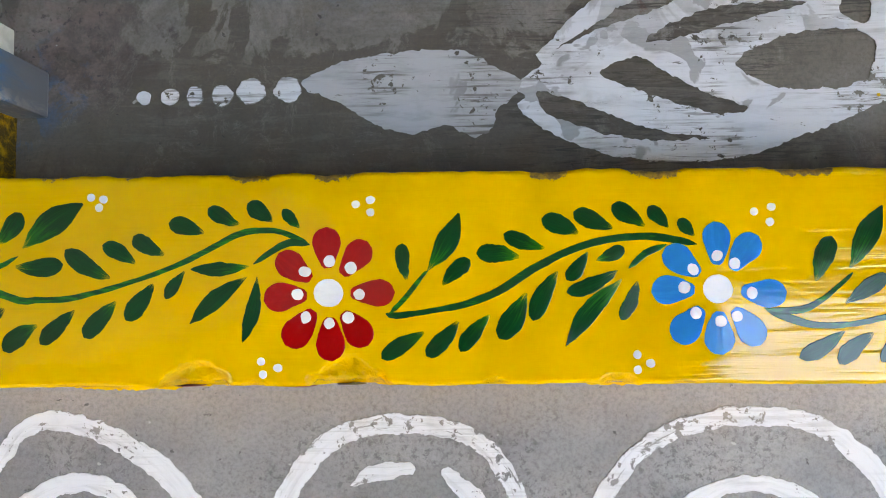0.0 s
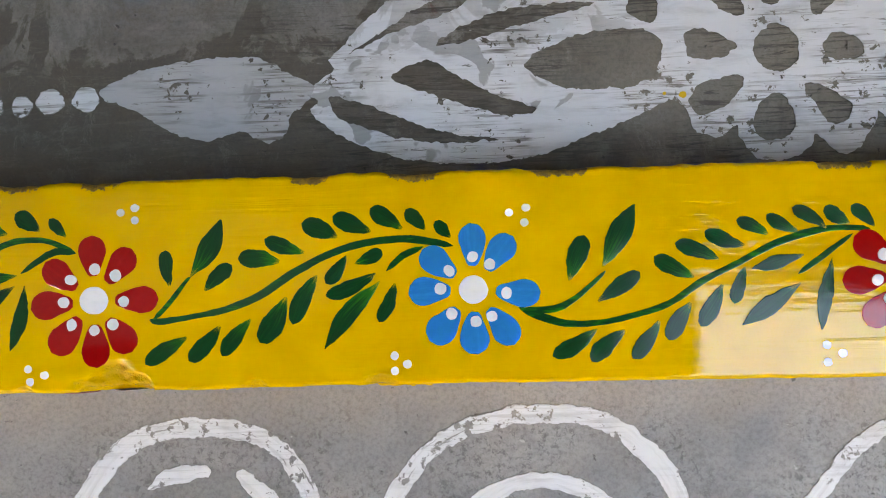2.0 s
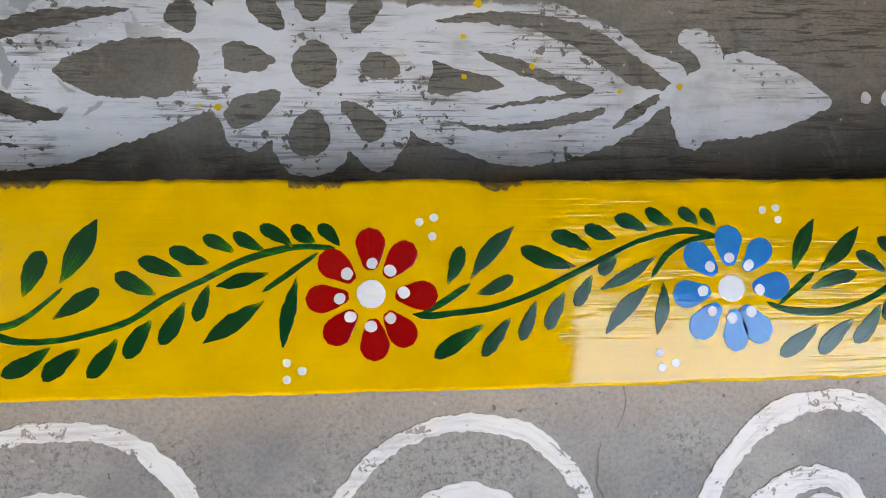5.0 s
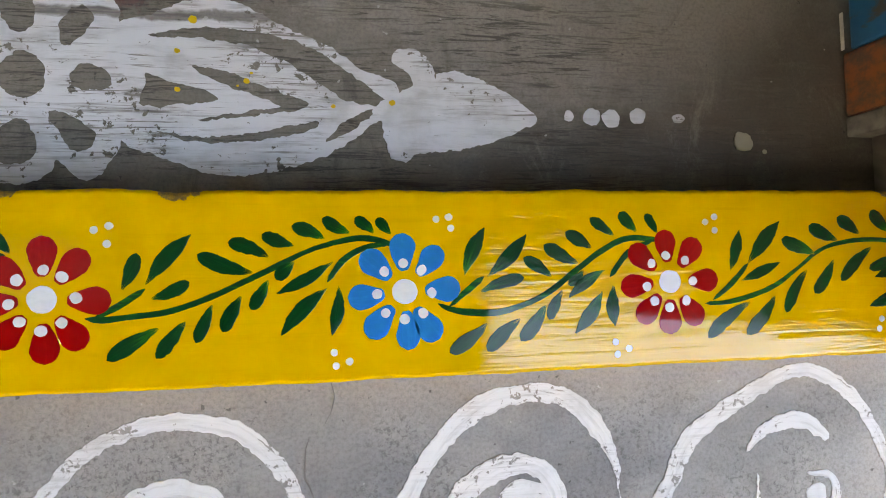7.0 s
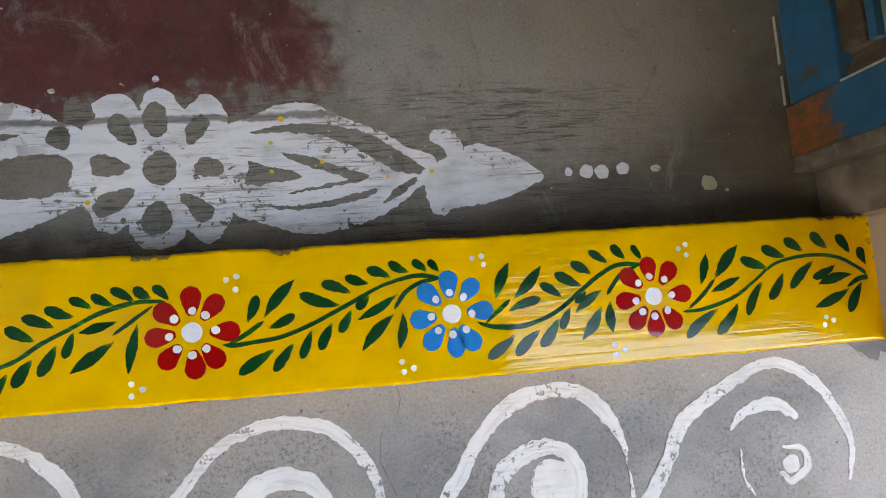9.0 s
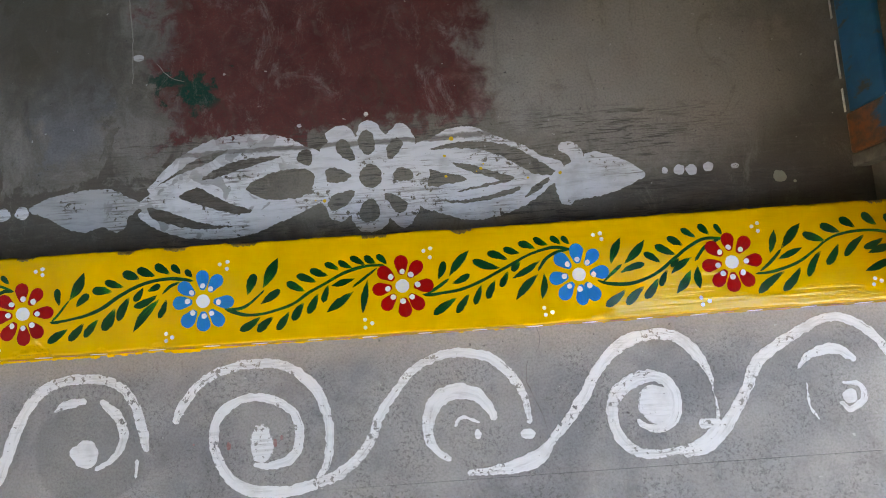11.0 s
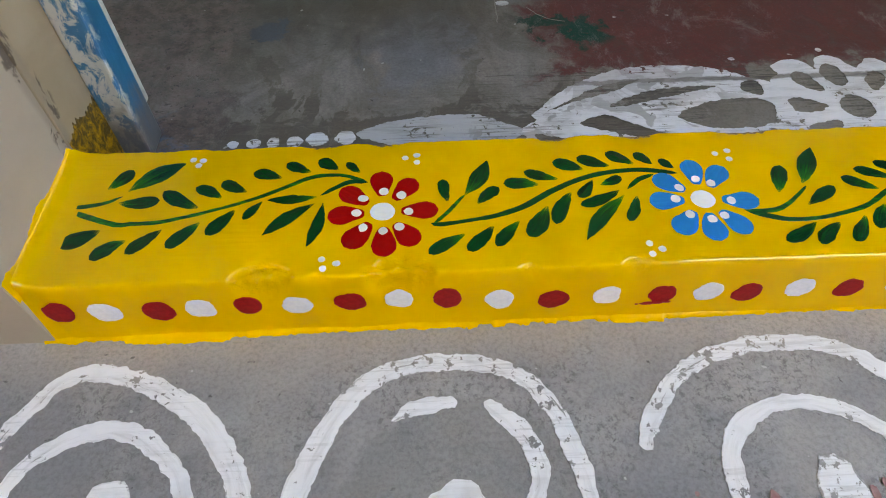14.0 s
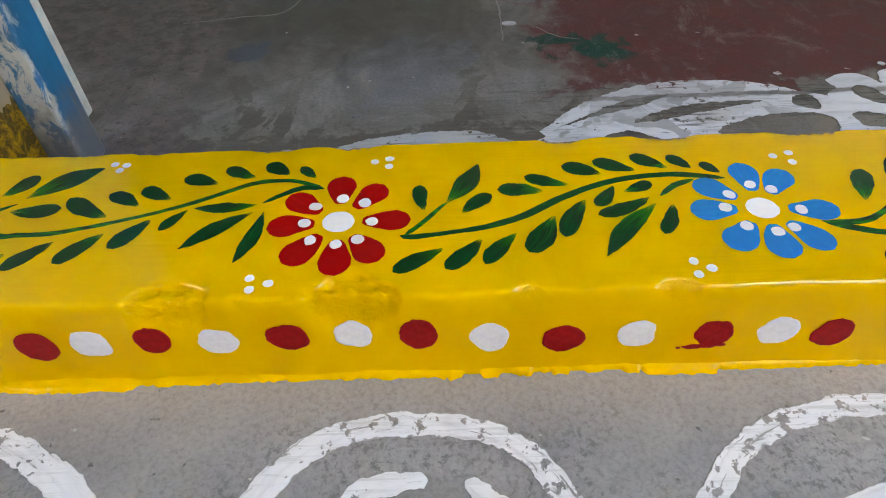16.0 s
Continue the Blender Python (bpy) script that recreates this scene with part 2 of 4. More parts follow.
def floor_paint(name, kind, white, wear_lo, wear_hi, streaky, veiled=0.5):
    """Old white lime paint on cement: flaked to the cement in spots and dry-brush streaks."""
    n = Nodes(name)
    col, height, brush, mid, over = cement(n, kind)
    p = n.coords(world_space=True)
    patch = n.ramp(n.noise(p, 17.0, 4.0, 0.55), 0.42, 0.62)
    flake = n.noise(p, 165.0, 5.0, 0.66, 0.2)
    worn = n.ramp(n.math("ADD", flake, n.math("MULTIPLY", patch, 0.12)), wear_lo, wear_hi)
    lay = n.t.nodes.new("ShaderNodeAttribute")
    lay.attribute_name = "brush"
    m = n.add("Mapping", Scale=(48, 9, 0))
    n.put(m, "Vector", lay.outputs["Vector"])
    seeded = n.add("VectorMath", i0=m.outputs[0])
    n.put(seeded, "i1", n.t.nodes.new("ShaderNodeObjectInfo").outputs["Location"])
    hair = n.noise(seeded.outputs[0], 1.0, 5.0, 0.7, 0.3)
    wipe = n.noise(n.coords(scale=(16, 420, 60), world_space=True), 1.0, 4.0, 0.65, 0.4)
    dry = n.math("MAXIMUM", n.ramp(n.math("ADD", hair, n.math("MULTIPLY", patch, 0.09)), 0.66, 0.73, 0.0, 0.9), n.math("MULTIPLY", n.ramp(wipe, 0.50, 0.62), n.math("MULTIPLY", patch, streaky)))
    cut = n.t.nodes.new("ShaderNodeSeparateXYZ")
    n.put(cut, "i0", lay.outputs["Vector"])
    rim = n.math("ADD", n.math("ABSOLUTE", cut.outputs[2]), n.math("MULTIPLY", n.math("SUBTRACT", n.noise(p, 210.0, 5.0, 0.7), 0.5), 1.0))
    rim = n.math("MULTIPLY", n.ramp(n.math("ADD", rim, n.math("MULTIPLY", patch, 0.18)), 0.98, 1.12), 0.9)
    bare = n.math("MAXIMUM", n.math("MAXIMUM", worn, dry), rim)
    veil = n.noise(seeded.outputs[0], 0.55, 5.0, 0.65, 0.4)
    thin = n.mix(n.ramp(veil, 0.46, 0.74, 0.0, veiled), white, tuple(0.55 * c for c in white))
    thin = n.mix(n.math("MULTIPLY", n.ramp(n.noise(p, 27.0, 5.0, 0.6), 0.5, 0.72), 0.28), thin, col)
    if kind == "room":
        # scrape line across the top petals
        off = n.math("ADD", n.axis(1), n.math("MULTIPLY", n.math("SUBTRACT", mid, 0.5), 0.012))
        scrape = n.ramp(n.math("ABSOLUTE", n.math("SUBTRACT", off, 0.2135)), 0.0040, 0.0016, 0.0, 0.85)
        bare = n.math("MAXIMUM", bare, scrape)
        groove = n.ramp(n.noise(n.coords(scale=(17, 400, 40), world_space=True), 1.0, 6.0, 0.75, 0.9), 0.55, 0.63, 0.0, 0.85)
        bare = n.math("MAXIMUM", bare, n.math("MULTIPLY", groove, n.ramp(n.noise(p, 13.0, 4.0, 0.55), 0.46, 0.60)))
        covered = n.ramp(n.noise(p, 30.0, 4.0, 0.5, 0.8), 0.585, 0.61)
        covered = n.math("MULTIPLY", n.math("MULTIPLY", covered, n.ramp(n.axis(0), 0.04, 0.07)), n.ramp(n.axis(0), 0.30, 0.24, 0.0, 0.85))
        bare = n.math("MAXIMUM", bare, n.math("MAXIMUM", n.math("MULTIPLY", over, 0.3), n.math("MULTIPLY", covered, 0.6)))
    out = n.mix(bare, thin, col)
    h = n.math("ADD", n.math("MULTIPLY", n.math("SUBTRACT", 1.0, bare), 0.6), n.math("MULTIPLY", height, 0.4))
    return n.done(out, 0.62, n.bump(h, 0.4, 0.0008), spec=0.35)


def plaster(name, a, b, scale=9.0, edge=None):
    n = Nodes(name)
    p = n.coords(world_space=True)
    big, fine = n.noise(p, scale, 5.0, 0.6, 0.5), n.noise(p, 260.0, 4.0, 0.6)
    col = n.mix(n.ramp(big, 0.3, 0.7), a, b)
    scuff = n.ramp(n.noise(p, 60.0, 5.0, 0.7, 0.6), 0.68, 0.74)
    col = n.mix(n.math("MULTIPLY", scuff, 0.5), col, (0.13, 0.11, 0.09))
    if edge:
        # knocks and rubbed dirt along the corner
        gap = n.math("ABSOLUTE", n.math("SUBTRACT", n.math("ADD", n.axis(1), n.math("MULTIPLY", n.math("SUBTRACT", big, 0.5), 0.02)), edge))
        col = n.mix(n.ramp(gap, 0.006, 0.001, 0.0, 0.45), col, (0.24, 0.205, 0.165))
        knock = n.math("MULTIPLY", n.ramp(gap, 0.007, 0.003), n.ramp(n.noise(n.coords(scale=(1, 1, 0.45), world_space=True), 75.0, 5.0, 0.7, 0.6), 0.56, 0.62))
        col = n.mix(n.math("MULTIPLY", knock, 0.85), col, (0.085, 0.065, 0.05))
    return n.done(col, 0.7, n.bump(n.math("ADD", big, n.math("MULTIPLY", fine, 0.3)), 0.3, 0.002), spec=0.3)


def worn_wood(name, paint, under, lo, hi, foot=False, rust=False):
    """Oil paint on wood, rubbed through in spots; foot: limewash splashed up the lowest part."""
    n = Nodes(name)
    p = n.coords(world_space=True)
    grain = n.noise(n.coords(scale=(120, 120, 8), world_space=True), 1.0, 4.0, 0.6)
    blot = n.noise(n.coords(scale=(1, 1, 0.5), world_space=True), 60.0, 6.0, 0.7, 0.5)
    tone = n.mix(n.ramp(n.noise(p, 25.0, 4.0, 0.6), 0.3, 0.7), paint, tuple(c * 0.72 for c in paint))
    col = n.mix(n.ramp(blot, lo, hi), tone, under)
    if foot:
        edge = n.math("ADD", n.axis(2), n.math("MULTIPLY", n.math("SUBTRACT", blot, 0.5), 0.22))
        splash = n.math("MULTIPLY", n.ramp(edge, 0.27, 0.20), n.ramp(n.math("ADD", n.axis(1), n.math("MULTIPLY", n.math("SUBTRACT", blot, 0.5), 0.030)), 0.1545, 0.1490))
        col = n.mix(splash, col, n.mix(n.ramp(n.noise(n.coords(scale=(1, 1, 0.6), world_space=True), 95.0, 6.0, 0.72, 0.6), 0.47, 0.56), (0.52, 0.53, 0.51), (0.03, 0.17, 0.33)))
        grime = n.ramp(n.math("ADD", n.axis(2), n.math("MULTIPLY", n.math("SUBTRACT", blot, 0.5), 0.08)), 0.060, 0.022)
        col = n.mix(n.math("MULTIPLY", grime, 0.88), col, (0.125, 0.115, 0.108))
    if rust:
        low = n.math("ADD", n.axis(2), n.math("MULTIPLY", n.math("SUBTRACT", blot, 0.5), 0.09))
        bare = n.ramp(low, 0.060, 0.044)
        col = n.mix(bare, col, n.mix(n.ramp(n.noise(p, 90.0, 5.0, 0.7), 0.35, 0.65), (0.26, 0.085, 0.03), (0.10, 0.06, 0.04)))
    return n.done(col, 0.42, n.bump(n.math("ADD", grain, blot), 0.3, 0.0008))


def yellow_step():
    n = Nodes("yellow_enamel")
    p = n.coords(world_space=True)
    brush = n.noise(n.coords(scale=(9, 260, 200), world_space=True), 1.0, 4.0, 0.6, 0.3)
    big = n.noise(p, 22.0, 4.0, 0.6, 0.4)
    grit = n.noise(p, 300.0, 4.0, 0.7)
    col = n.mix(n.ramp(big, 0.35, 0.7), (0.80, 0.465, 0.0006), (0.74, 0.415, 0.0006))
    col = n.mix(n.ramp(brush, 0.55, 0.8, 0.0, 0.35), col, (0.66, 0.365, 0.001))
    bare = n.t.nodes.new("ShaderNodeAttribute")
    bare.attribute_name = "bare"
    chip = n.ramp(n.math("ADD", bare.outputs["Fac"], n.math("MULTIPLY", n.math("SUBTRACT", grit, 0.5), 1.1)), 0.50, 0.66)
    col = n.mix(chip, col, n.mix(n.ramp(grit, 0.35, 0.65), (0.33, 0.19, 0.02), (0.13, 0.08, 0.03)))
    dent = n.t.nodes.new("ShaderNodeAttribute")
    dent.attribute_name = "dent"
    top = n.math("MULTIPLY", n.ramp(n.axis(2), 0.0464, 0.0469), n.ramp(dent.outputs["Fac"], 0.5, 0.05))
    rough = n.math("MAXIMUM", n.ramp(big, 0.3, 0.7, 0.018, 0.04), n.math("MULTIPLY", chip, 0.6))
    rough = n.math("MAXIMUM", rough, n.math("MULTIPLY", n.math("SUBTRACT", 1.0, top), n.ramp(dent.outputs["Fac"], 0.2, 0.7, 0.2, 0.07)))
    lively = n.ramp(n.noise(n.coords(scale=(1, 2.2, 1), world_space=True), 14.0, 3.0, 0.5), 0.40, 0.62, 0.10, 0.42)
    ripple = n.bump(n.noise(n.coords(scale=(7, 150, 60), world_space=True), 1.0, 3.0, 0.6, 0.9), lively, 0.0014)
    nor = n.bump(n.math("ADD", brush, n.math("MULTIPLY", grit, 0.10)), 0.07, 0.0006, ripple)
    crumb = n.add("Bump", Strength=n.math("MULTIPLY", n.ramp(dent.outputs["Fac"], 0.25, 0.7), 0.55), Distance=0.0035, Height=n.noise(p, 300.0, 5.0, 0.7, 0.4), Normal=nor)
    nor = crumb.outputs[0]
    return n.done(col, rough, nor, n.ramp(n.axis(2), 0.0455, 0.0468, 0.16, 0.5), n.math("MULTIPLY", n.math("SUBTRACT", 1.0, chip), n.math("MULTIPLY", top, 0.10)), 0.025)


def smear_paint():
    """Yellow paint scrubbed over dirty plaster: blotches of brown grime, thin towards the top."""
    n = Nodes("yellow_brown_smear")
    p = n.coords(world_space=True)
    blot, fine = n.noise(p, 120.0, 6.0, 0.72, 0.5), n.noise(p, 420.0, 4.0, 0.7)
    col = n.mix(n.ramp(blot, 0.36, 0.58), (0.42, 0.23, 0.004), (0.07, 0.042, 0.008))
    thin = n.ramp(n.math("ADD", n.axis(2), n.math("MULTIPLY", n.math("SUBTRACT", blot, 0.5), 0.07)), 0.050, 0.060)
    col = n.mix(thin, col, n.mix(n.ramp(fine, 0.4, 0.6), (0.060, 0.038, 0.012), (0.15, 0.09, 0.02)))
    return n.done(col, 0.6, n.bump(n.math("ADD", blot, fine), 0.5, 0.0012), spec=0.3)


def leaf_paint():
    """Dark green dabs that thin out to light green and bare yellow where the brush ran dry."""
    n = Nodes("green_enamel")
    lay = n.t.nodes.new("ShaderNodeAttribute")
    lay.attribute_name = "brush"
    cut = n.t.nodes.new("ShaderNodeSeparateXYZ")
    n.put(cut, "i0", lay.outputs["Vector"])
    along = cut.outputs[0]
    m = n.add("Mapping", Scale=(2.2, 9.0, 3.0))
    n.put(m, "Vector", lay.outputs["Vector"])
    hair = n.noise(m.outputs[0], 1.0, 4.0, 0.65, 0.2)
    rnd = n.t.nodes.new("ShaderNodeObjectInfo").outputs["Random"]
    run = n.math("ADD", along, n.math("MULTIPLY", n.math("SUBTRACT", hair, 0.5), 1.5))
    run = n.math("ADD", run, n.math("MULTIPLY", n.math("SUBTRACT", rnd, 0.5), 0.5))
    col = n.mix(n.ramp(hair, 0.35, 0.7), (0.0, 0.034, 0.009), (0.0, 0.054, 0.012))
    col = n.mix(n.ramp(run, 0.66, 1.2, 0.0, 0.7), col, (0.012, 0.20, 0.008))
    col = n.mix(n.ramp(n.math("ADD", along, n.math("MULTIPLY", n.math("SUBTRACT", hair, 0.5), 0.9)), 0.93, 1.02, 0.0, 0.9), col, (0.62, 0.42, 0.002))
    return n.done(col, n.ramp(hair, 0.2, 0.8, 0.015, 0.035), n.bump(hair, 0.22, 0.0004), 0.42, 0.05, 0.02)


YELLOW = yellow_step()
GREEN = leaf_paint()
STEM = enamel("stem_green_enamel", (0.001, 0.050, 0.016), (0.010, 0.21, 0.008), (110, 500, 300), 0.8, 0.04)
RED = enamel("red_enamel", (0.33, 0.003, 0.004), (0.48, 0.008, 0.008), (70, 500, 300), 0.5, 0.035)
BLUE = enamel("blue_enamel", (0.0, 0.185, 0.52), (0.0, 0.255, 0.64), (70, 500, 300), 0.5, 0.035)
WHITE = enamel("white_enamel", (0.80, 0.80, 0.82), (0.70, 0.71, 0.74), (150, 400, 300), 0.5, 0.2)
MAROON = matte("maroon_paint", (0.26, 0.003, 0.005), (0.34, 0.008, 0.010))
DAB_WHITE = matte("white_dab_paint", (0.74, 0.74, 0.77), (0.66, 0.66, 0.70))
PORCH_CEMENT = cement_floor("porch_cement", "porch")
ROOM_CEMENT = cement_floor("room_cement", "room")
PORCH_PAINT = floor_paint("porch_white_paint", "porch", (0.75, 0.755, 0.78), 0.665, 0.70, 0.35, 0.5)
PORCH_FADED = floor_paint("porch_faded_paint", "porch", (0.66, 0.67, 0.69), 0.44, 0.60, 0.9)
# the white room paint, darkened for the weaker light at the left end
ROOM_DIM = floor_paint("room_dim_paint", "room", (0.47, 0.475, 0.49), 0.675, 0.705, 0.9, 0.5)
ROOM_PAINT = floor_paint("room_white_paint", "room", (0.70, 0.71, 0.74), 0.675, 0.705, 0.85, 0.5)
ROOM_DRY = floor_paint("room_dry_paint", "room", (0.62, 0.64, 0.66), 0.50, 0.64, 1.0)
BEIGE = plaster("beige_plaster", (0.37, 0.312, 0.25), (0.42, 0.357, 0.29), 9.0, 0.1015)
TAN = plaster("tan_plaster", (0.33, 0.255, 0.165), (0.385, 0.305, 0.21), 20.0, 0.1035)
GREY_PLASTER = plaster("grey_plaster", (0.11, 0.095, 0.08), (0.22, 0.195, 0.17), 30.0)
STRIP = plaster("pale_grey_cement", (0.10, 0.092, 0.082), (0.19, 0.175, 0.155), 60.0)
# kept dark to cut bounce from the unseen walls onto the step
DARK_YARD = plaster("unseen_yard_plaster", (0.13, 0.123, 0.11), (0.19, 0.18, 0.163), 3.0)
# dark so the unseen roof puts little sheen on the glossy paint
DARK_ROOF = plaster("dark_roof_plaster", (0.030, 0.028, 0.026), (0.050, 0.046, 0.042), 3.0)
LIME = plaster("old_limewash", (0.47, 0.455, 0.43), (0.56, 0.54, 0.51), 3.0)
CHALK = plaster("chipped_cream_paint", (0.62, 0.60, 0.53), (0.46, 0.44, 0.38), 90.0)
EARTH = plaster("dusty_earth", (0.25, 0.21, 0.16), (0.34, 0.29, 0.22), 2.0)
BLUE_WOOD = worn_wood("blue_painted_wood", (0.012, 0.12, 0.26), (0.075, 0.06, 0.045), 0.55, 0.70)
BLUE_POST = worn_wood("blue_post_wood", (0.003, 0.145, 0.30), (0.36, 0.35, 0.30), 0.70, 0.76, True)
RUSTY_STILE = worn_wood("blue_stile_wood", (0.012, 0.12, 0.26), (0.075, 0.06, 0.045), 0.56, 0.72, False, True)
# the shade of the panel recess is put into this dark brown
DARK_PANEL = worn_wood("dark_panel_wood", (0.085, 0.06, 0.038), (0.14, 0.115, 0.085), 0.5, 0.66)
SAGE = worn_wood("sage_panel_wood", (0.20, 0.21, 0.17), (0.11, 0.09, 0.07), 0.58, 0.70)
SPATTER = enamel("yellow_spatter", (0.78, 0.50, 0.01), (0.70, 0.42, 0.01), (150, 150, 150), 0.5, 0.3)
CREAM = enamel("cream_spill", (0.52, 0.52, 0.40), (0.45, 0.45, 0.36), (150, 150, 150), 0.5, 0.5)
ROSE = plaster("rose_stain", (0.24, 0.10, 0.10), (0.32, 0.2, 0.2), 200.0)
OLIVE = smear_paint()


# ---- mesh helpers ----
def link(name, verts, faces, material, parent=None, label="", smooth=False):
    me = bpy.data.meshes.new(name)
    me.from_pydata(verts, [], faces)
    me.materials.append(material)
    me.polygons.foreach_set("use_smooth", [smooth] * len(me.polygons))
    me.update()
    ob = new(name, me)
    ob.parent = parent
    return tagged(ob, label)


def part(name, bm, material, parent, label="", smooth=False):
    me = bpy.data.meshes.new(name)
    bmesh.ops.recalc_face_normals(bm, faces=bm.faces)
    bm.to_mesh(me)
    bm.free()
    me.materials.append(material)
    me.polygons.foreach_set("use_smooth", [smooth] * len(me.polygons))
    ob = new(name, me)
    ob.parent = parent
    return tagged(ob, label)


def box(x0, y0, z0, x1, y1, z1, bevel=0.0):
    bm = bmesh.new()
    bmesh.ops.create_cube(bm, size=1.0)
    for v in bm.verts:
        v.co = ((x0 + x1) / 2 + v.co.x * (x1 - x0), (y0 + y1) / 2 + v.co.y * (y1 - y0), (z0 + z1) / 2 + v.co.z * (z1 - z0))
    if bevel:
        bmesh.ops.bevel(bm, geom=bm.edges[:], offset=bevel, segments=2, affect="EDGES", profile=0.6)
    return bm


def prism(corners, z0, z1):
    bm = bmesh.new()
    low = [bm.verts.new((x, y, z0)) for x, y in corners]
    high = [bm.verts.new((x, y, z1)) for x, y in corners]
    bm.faces.new(low), bm.faces.new(high)
    for i in range(len(corners)):
        j = (i + 1) % len(corners)
        bm.faces.new((low[i], low[j], high[j], high[i]))
    return bm


def wave(x, y, s, seed=0.0):
    return noise.noise((x * s, y * s, seed * 7.31))


def spline(points, step):
    """A smooth line through (x, y, width) points, sampled about every step."""
    P = [Vector(p) for p in points]
    P = [P[0] * 2 - P[1]] + P + [P[-1] * 2 - P[-2]]
    out = []
    for a, b, c, d in zip(P, P[1:], P[2:], P[3:]):
        count = max(2, int((c - b).xy.length / step))
        for i in range(count):
            t = i / count
            out.append(0.5 * ((2 * b) + (c - a) * t + (2 * a - 5 * b + 4 * c - d) * t * t + (3 * b - a - 3 * c + d) * t ** 3))
    return out + [P[-2]]


def ribbon(line, thick, ragged, seed, scale=160.0):
    """A paint stroke along a line of (x, y, width): rounded ends, uneven rims, crowned section. Local z from 0 up."""
    verts, faces, n = [], [], len(line)
    for i, p in enumerate(line):
        a, b = line[max(i - 1, 0)], line[min(i + 1, n - 1)]
        d = (b - a).xy
        d = d.normalized() if d.length > 1e-9 else Vector((1, 0))
        side = Vector((-d.y, d.x))
        half = max(p.z, 0.0003) / 2
        l = half + ragged * (wave(p.x, p.y, scale, seed) + 0.6 * wave(p.x, p.y, scale * 3.1, seed + 1))
        r = half + ragged * (wave(p.x, p.y, scale, seed + 2) + 0.6 * wave(p.x, p.y, scale * 3.1, seed + 3))
        l, r = max(l, 0.00015), max(r, 0.00015)
        rim = min(0.00025, 0.5 * l, 0.5 * r)
        for off, z in ((-r, -thick), (-r + rim, thick), (0.0, thick), (l - rim, thick), (l, -thick)):
            verts.append((p.x + side.x * off, p.y + side.y * off, z))
        if i:
            k = 5 * i
            faces += [(k - 5 + j, k - 4 + j, k + 1 + j, k + j) for j in range(4)]
    faces += [(4, 3, 2, 1, 0), tuple(5 * (n - 1) + j for j in range(5))]
    return verts, [tuple(reversed(f)) for f in faces]


def capped(line, cap=0.35):
    """Rounds both ends of a stroke over a part of its width."""
    run = [0.0]
    for a, b in zip(line, line[1:]):
        run.append(run[-1] + (b - a).xy.length)
    out = []
    for p, s in zip(line, run):
        w = p.z
        e = min(s, run[-1] - s)
        reach = max(w * cap, 1e-6)
        k = 1.0 if e >= reach else math.sqrt(max(0.02, 1 - (1 - e / reach) ** 2))
        out.append(Vector((p.x, p.y, w * k)))
    return out


def blob(rx, ry, thick, ragged, seed, count=22):
    """A dab of paint: an uneven round with a crowned top."""
    verts, faces = [(0, 0, thick)], []
    for ring, (k, z) in enumerate(((0.6, thick), (0.94, thick), (1.0, -thick))):
        for i in range(count):
            a = 2 * math.pi * i / count
            f = 1 + ragged * (wave(math.cos(a), math.sin(a), 1.3, seed) + 0.5 * wave(math.cos(a), math.sin(a), 3.7, seed + 5))
            verts.append((rx * k * f * math.cos(a), ry * k * f * math.sin(a), z))
    for i in range(count):
        j = (i + 1) % count
        faces.append((0, 1 + i, 1 + j))
        for q in (0, 1):
            faces.append((1 + q * count + i, 1 + (q + 1) * count + i, 1 + (q + 1) * count + j, 1 + q * count + j))
    return verts, faces


# ---- ground, floors, walls ----
def slab(name, x0, y0, x1, y1, z, material, label, category, step=None):
    bm = bmesh.new()
    nx, ny = (1, 1) if not step else (int((x1 - x0) / step), int((y1 - y0) / step))
    bmesh.ops.create_grid(bm, x_segments=nx, y_segments=ny, size=0.5)
    for v in bm.verts:
        v.co = (x0 + (v.co.x + 0.5) * (x1 - x0), y0 + (v.co.y + 0.5) * (y1 - y0), z)
    return tagged(part(name, bm, material, None), label, category, "", "structure")


slab("ground", -400, -400, 400, 400, -0.32, EARTH, "dusty brown earth outside the house", "ground")
porch = tagged(part("floor_porch", box(-3.2, -0.1558, -0.32, 3.4, 0.05, 0.0, 0.0012), PORCH_CEMENT, None),
               "grey worn cement porch floor with white painted scrolls", "floor", "", "structure")
tagged(part("floor_porch_outer", box(-3.2, -3.0, -0.32, 3.4, -0.1562, -0.0012), PORCH_CEMENT, None), "grey cement porch floor beyond a shallow joint", "floor", "", "structure")
room = tagged(part("floor_room", box(-3.2, 0.0502, -0.32, 3.4, 2.6, 0.0), ROOM_CEMENT, None),
              "dark stained cement room floor with red oxide patch", "floor", "", "structure")
tagged(part("wall_left", prism(((-3.2, 0.0), (-0.189, 0.0), (-0.189, 0.1022), (-3.2, 0.1022)), 0.0, 2.9), BEIGE, None),
       "beige painted plaster wall beside the doorway", "wall", "", "structure")
tagged(part("wall_right", prism(((3.4, 0.0), (0.906, 0.0), (0.906, 0.1003), (3.4, 0.1003)), 0.0, 2.9), BEIGE, None),
       "beige painted plaster wall with rounded corner", "wall", "", "structure")
tagged(part("wall_lintel", box(-0.189, 0.0, 2.08, 0.906, 0.172, 2.9), BEIGE, None), "beige plaster over the doorway", "wall", "", "structure")
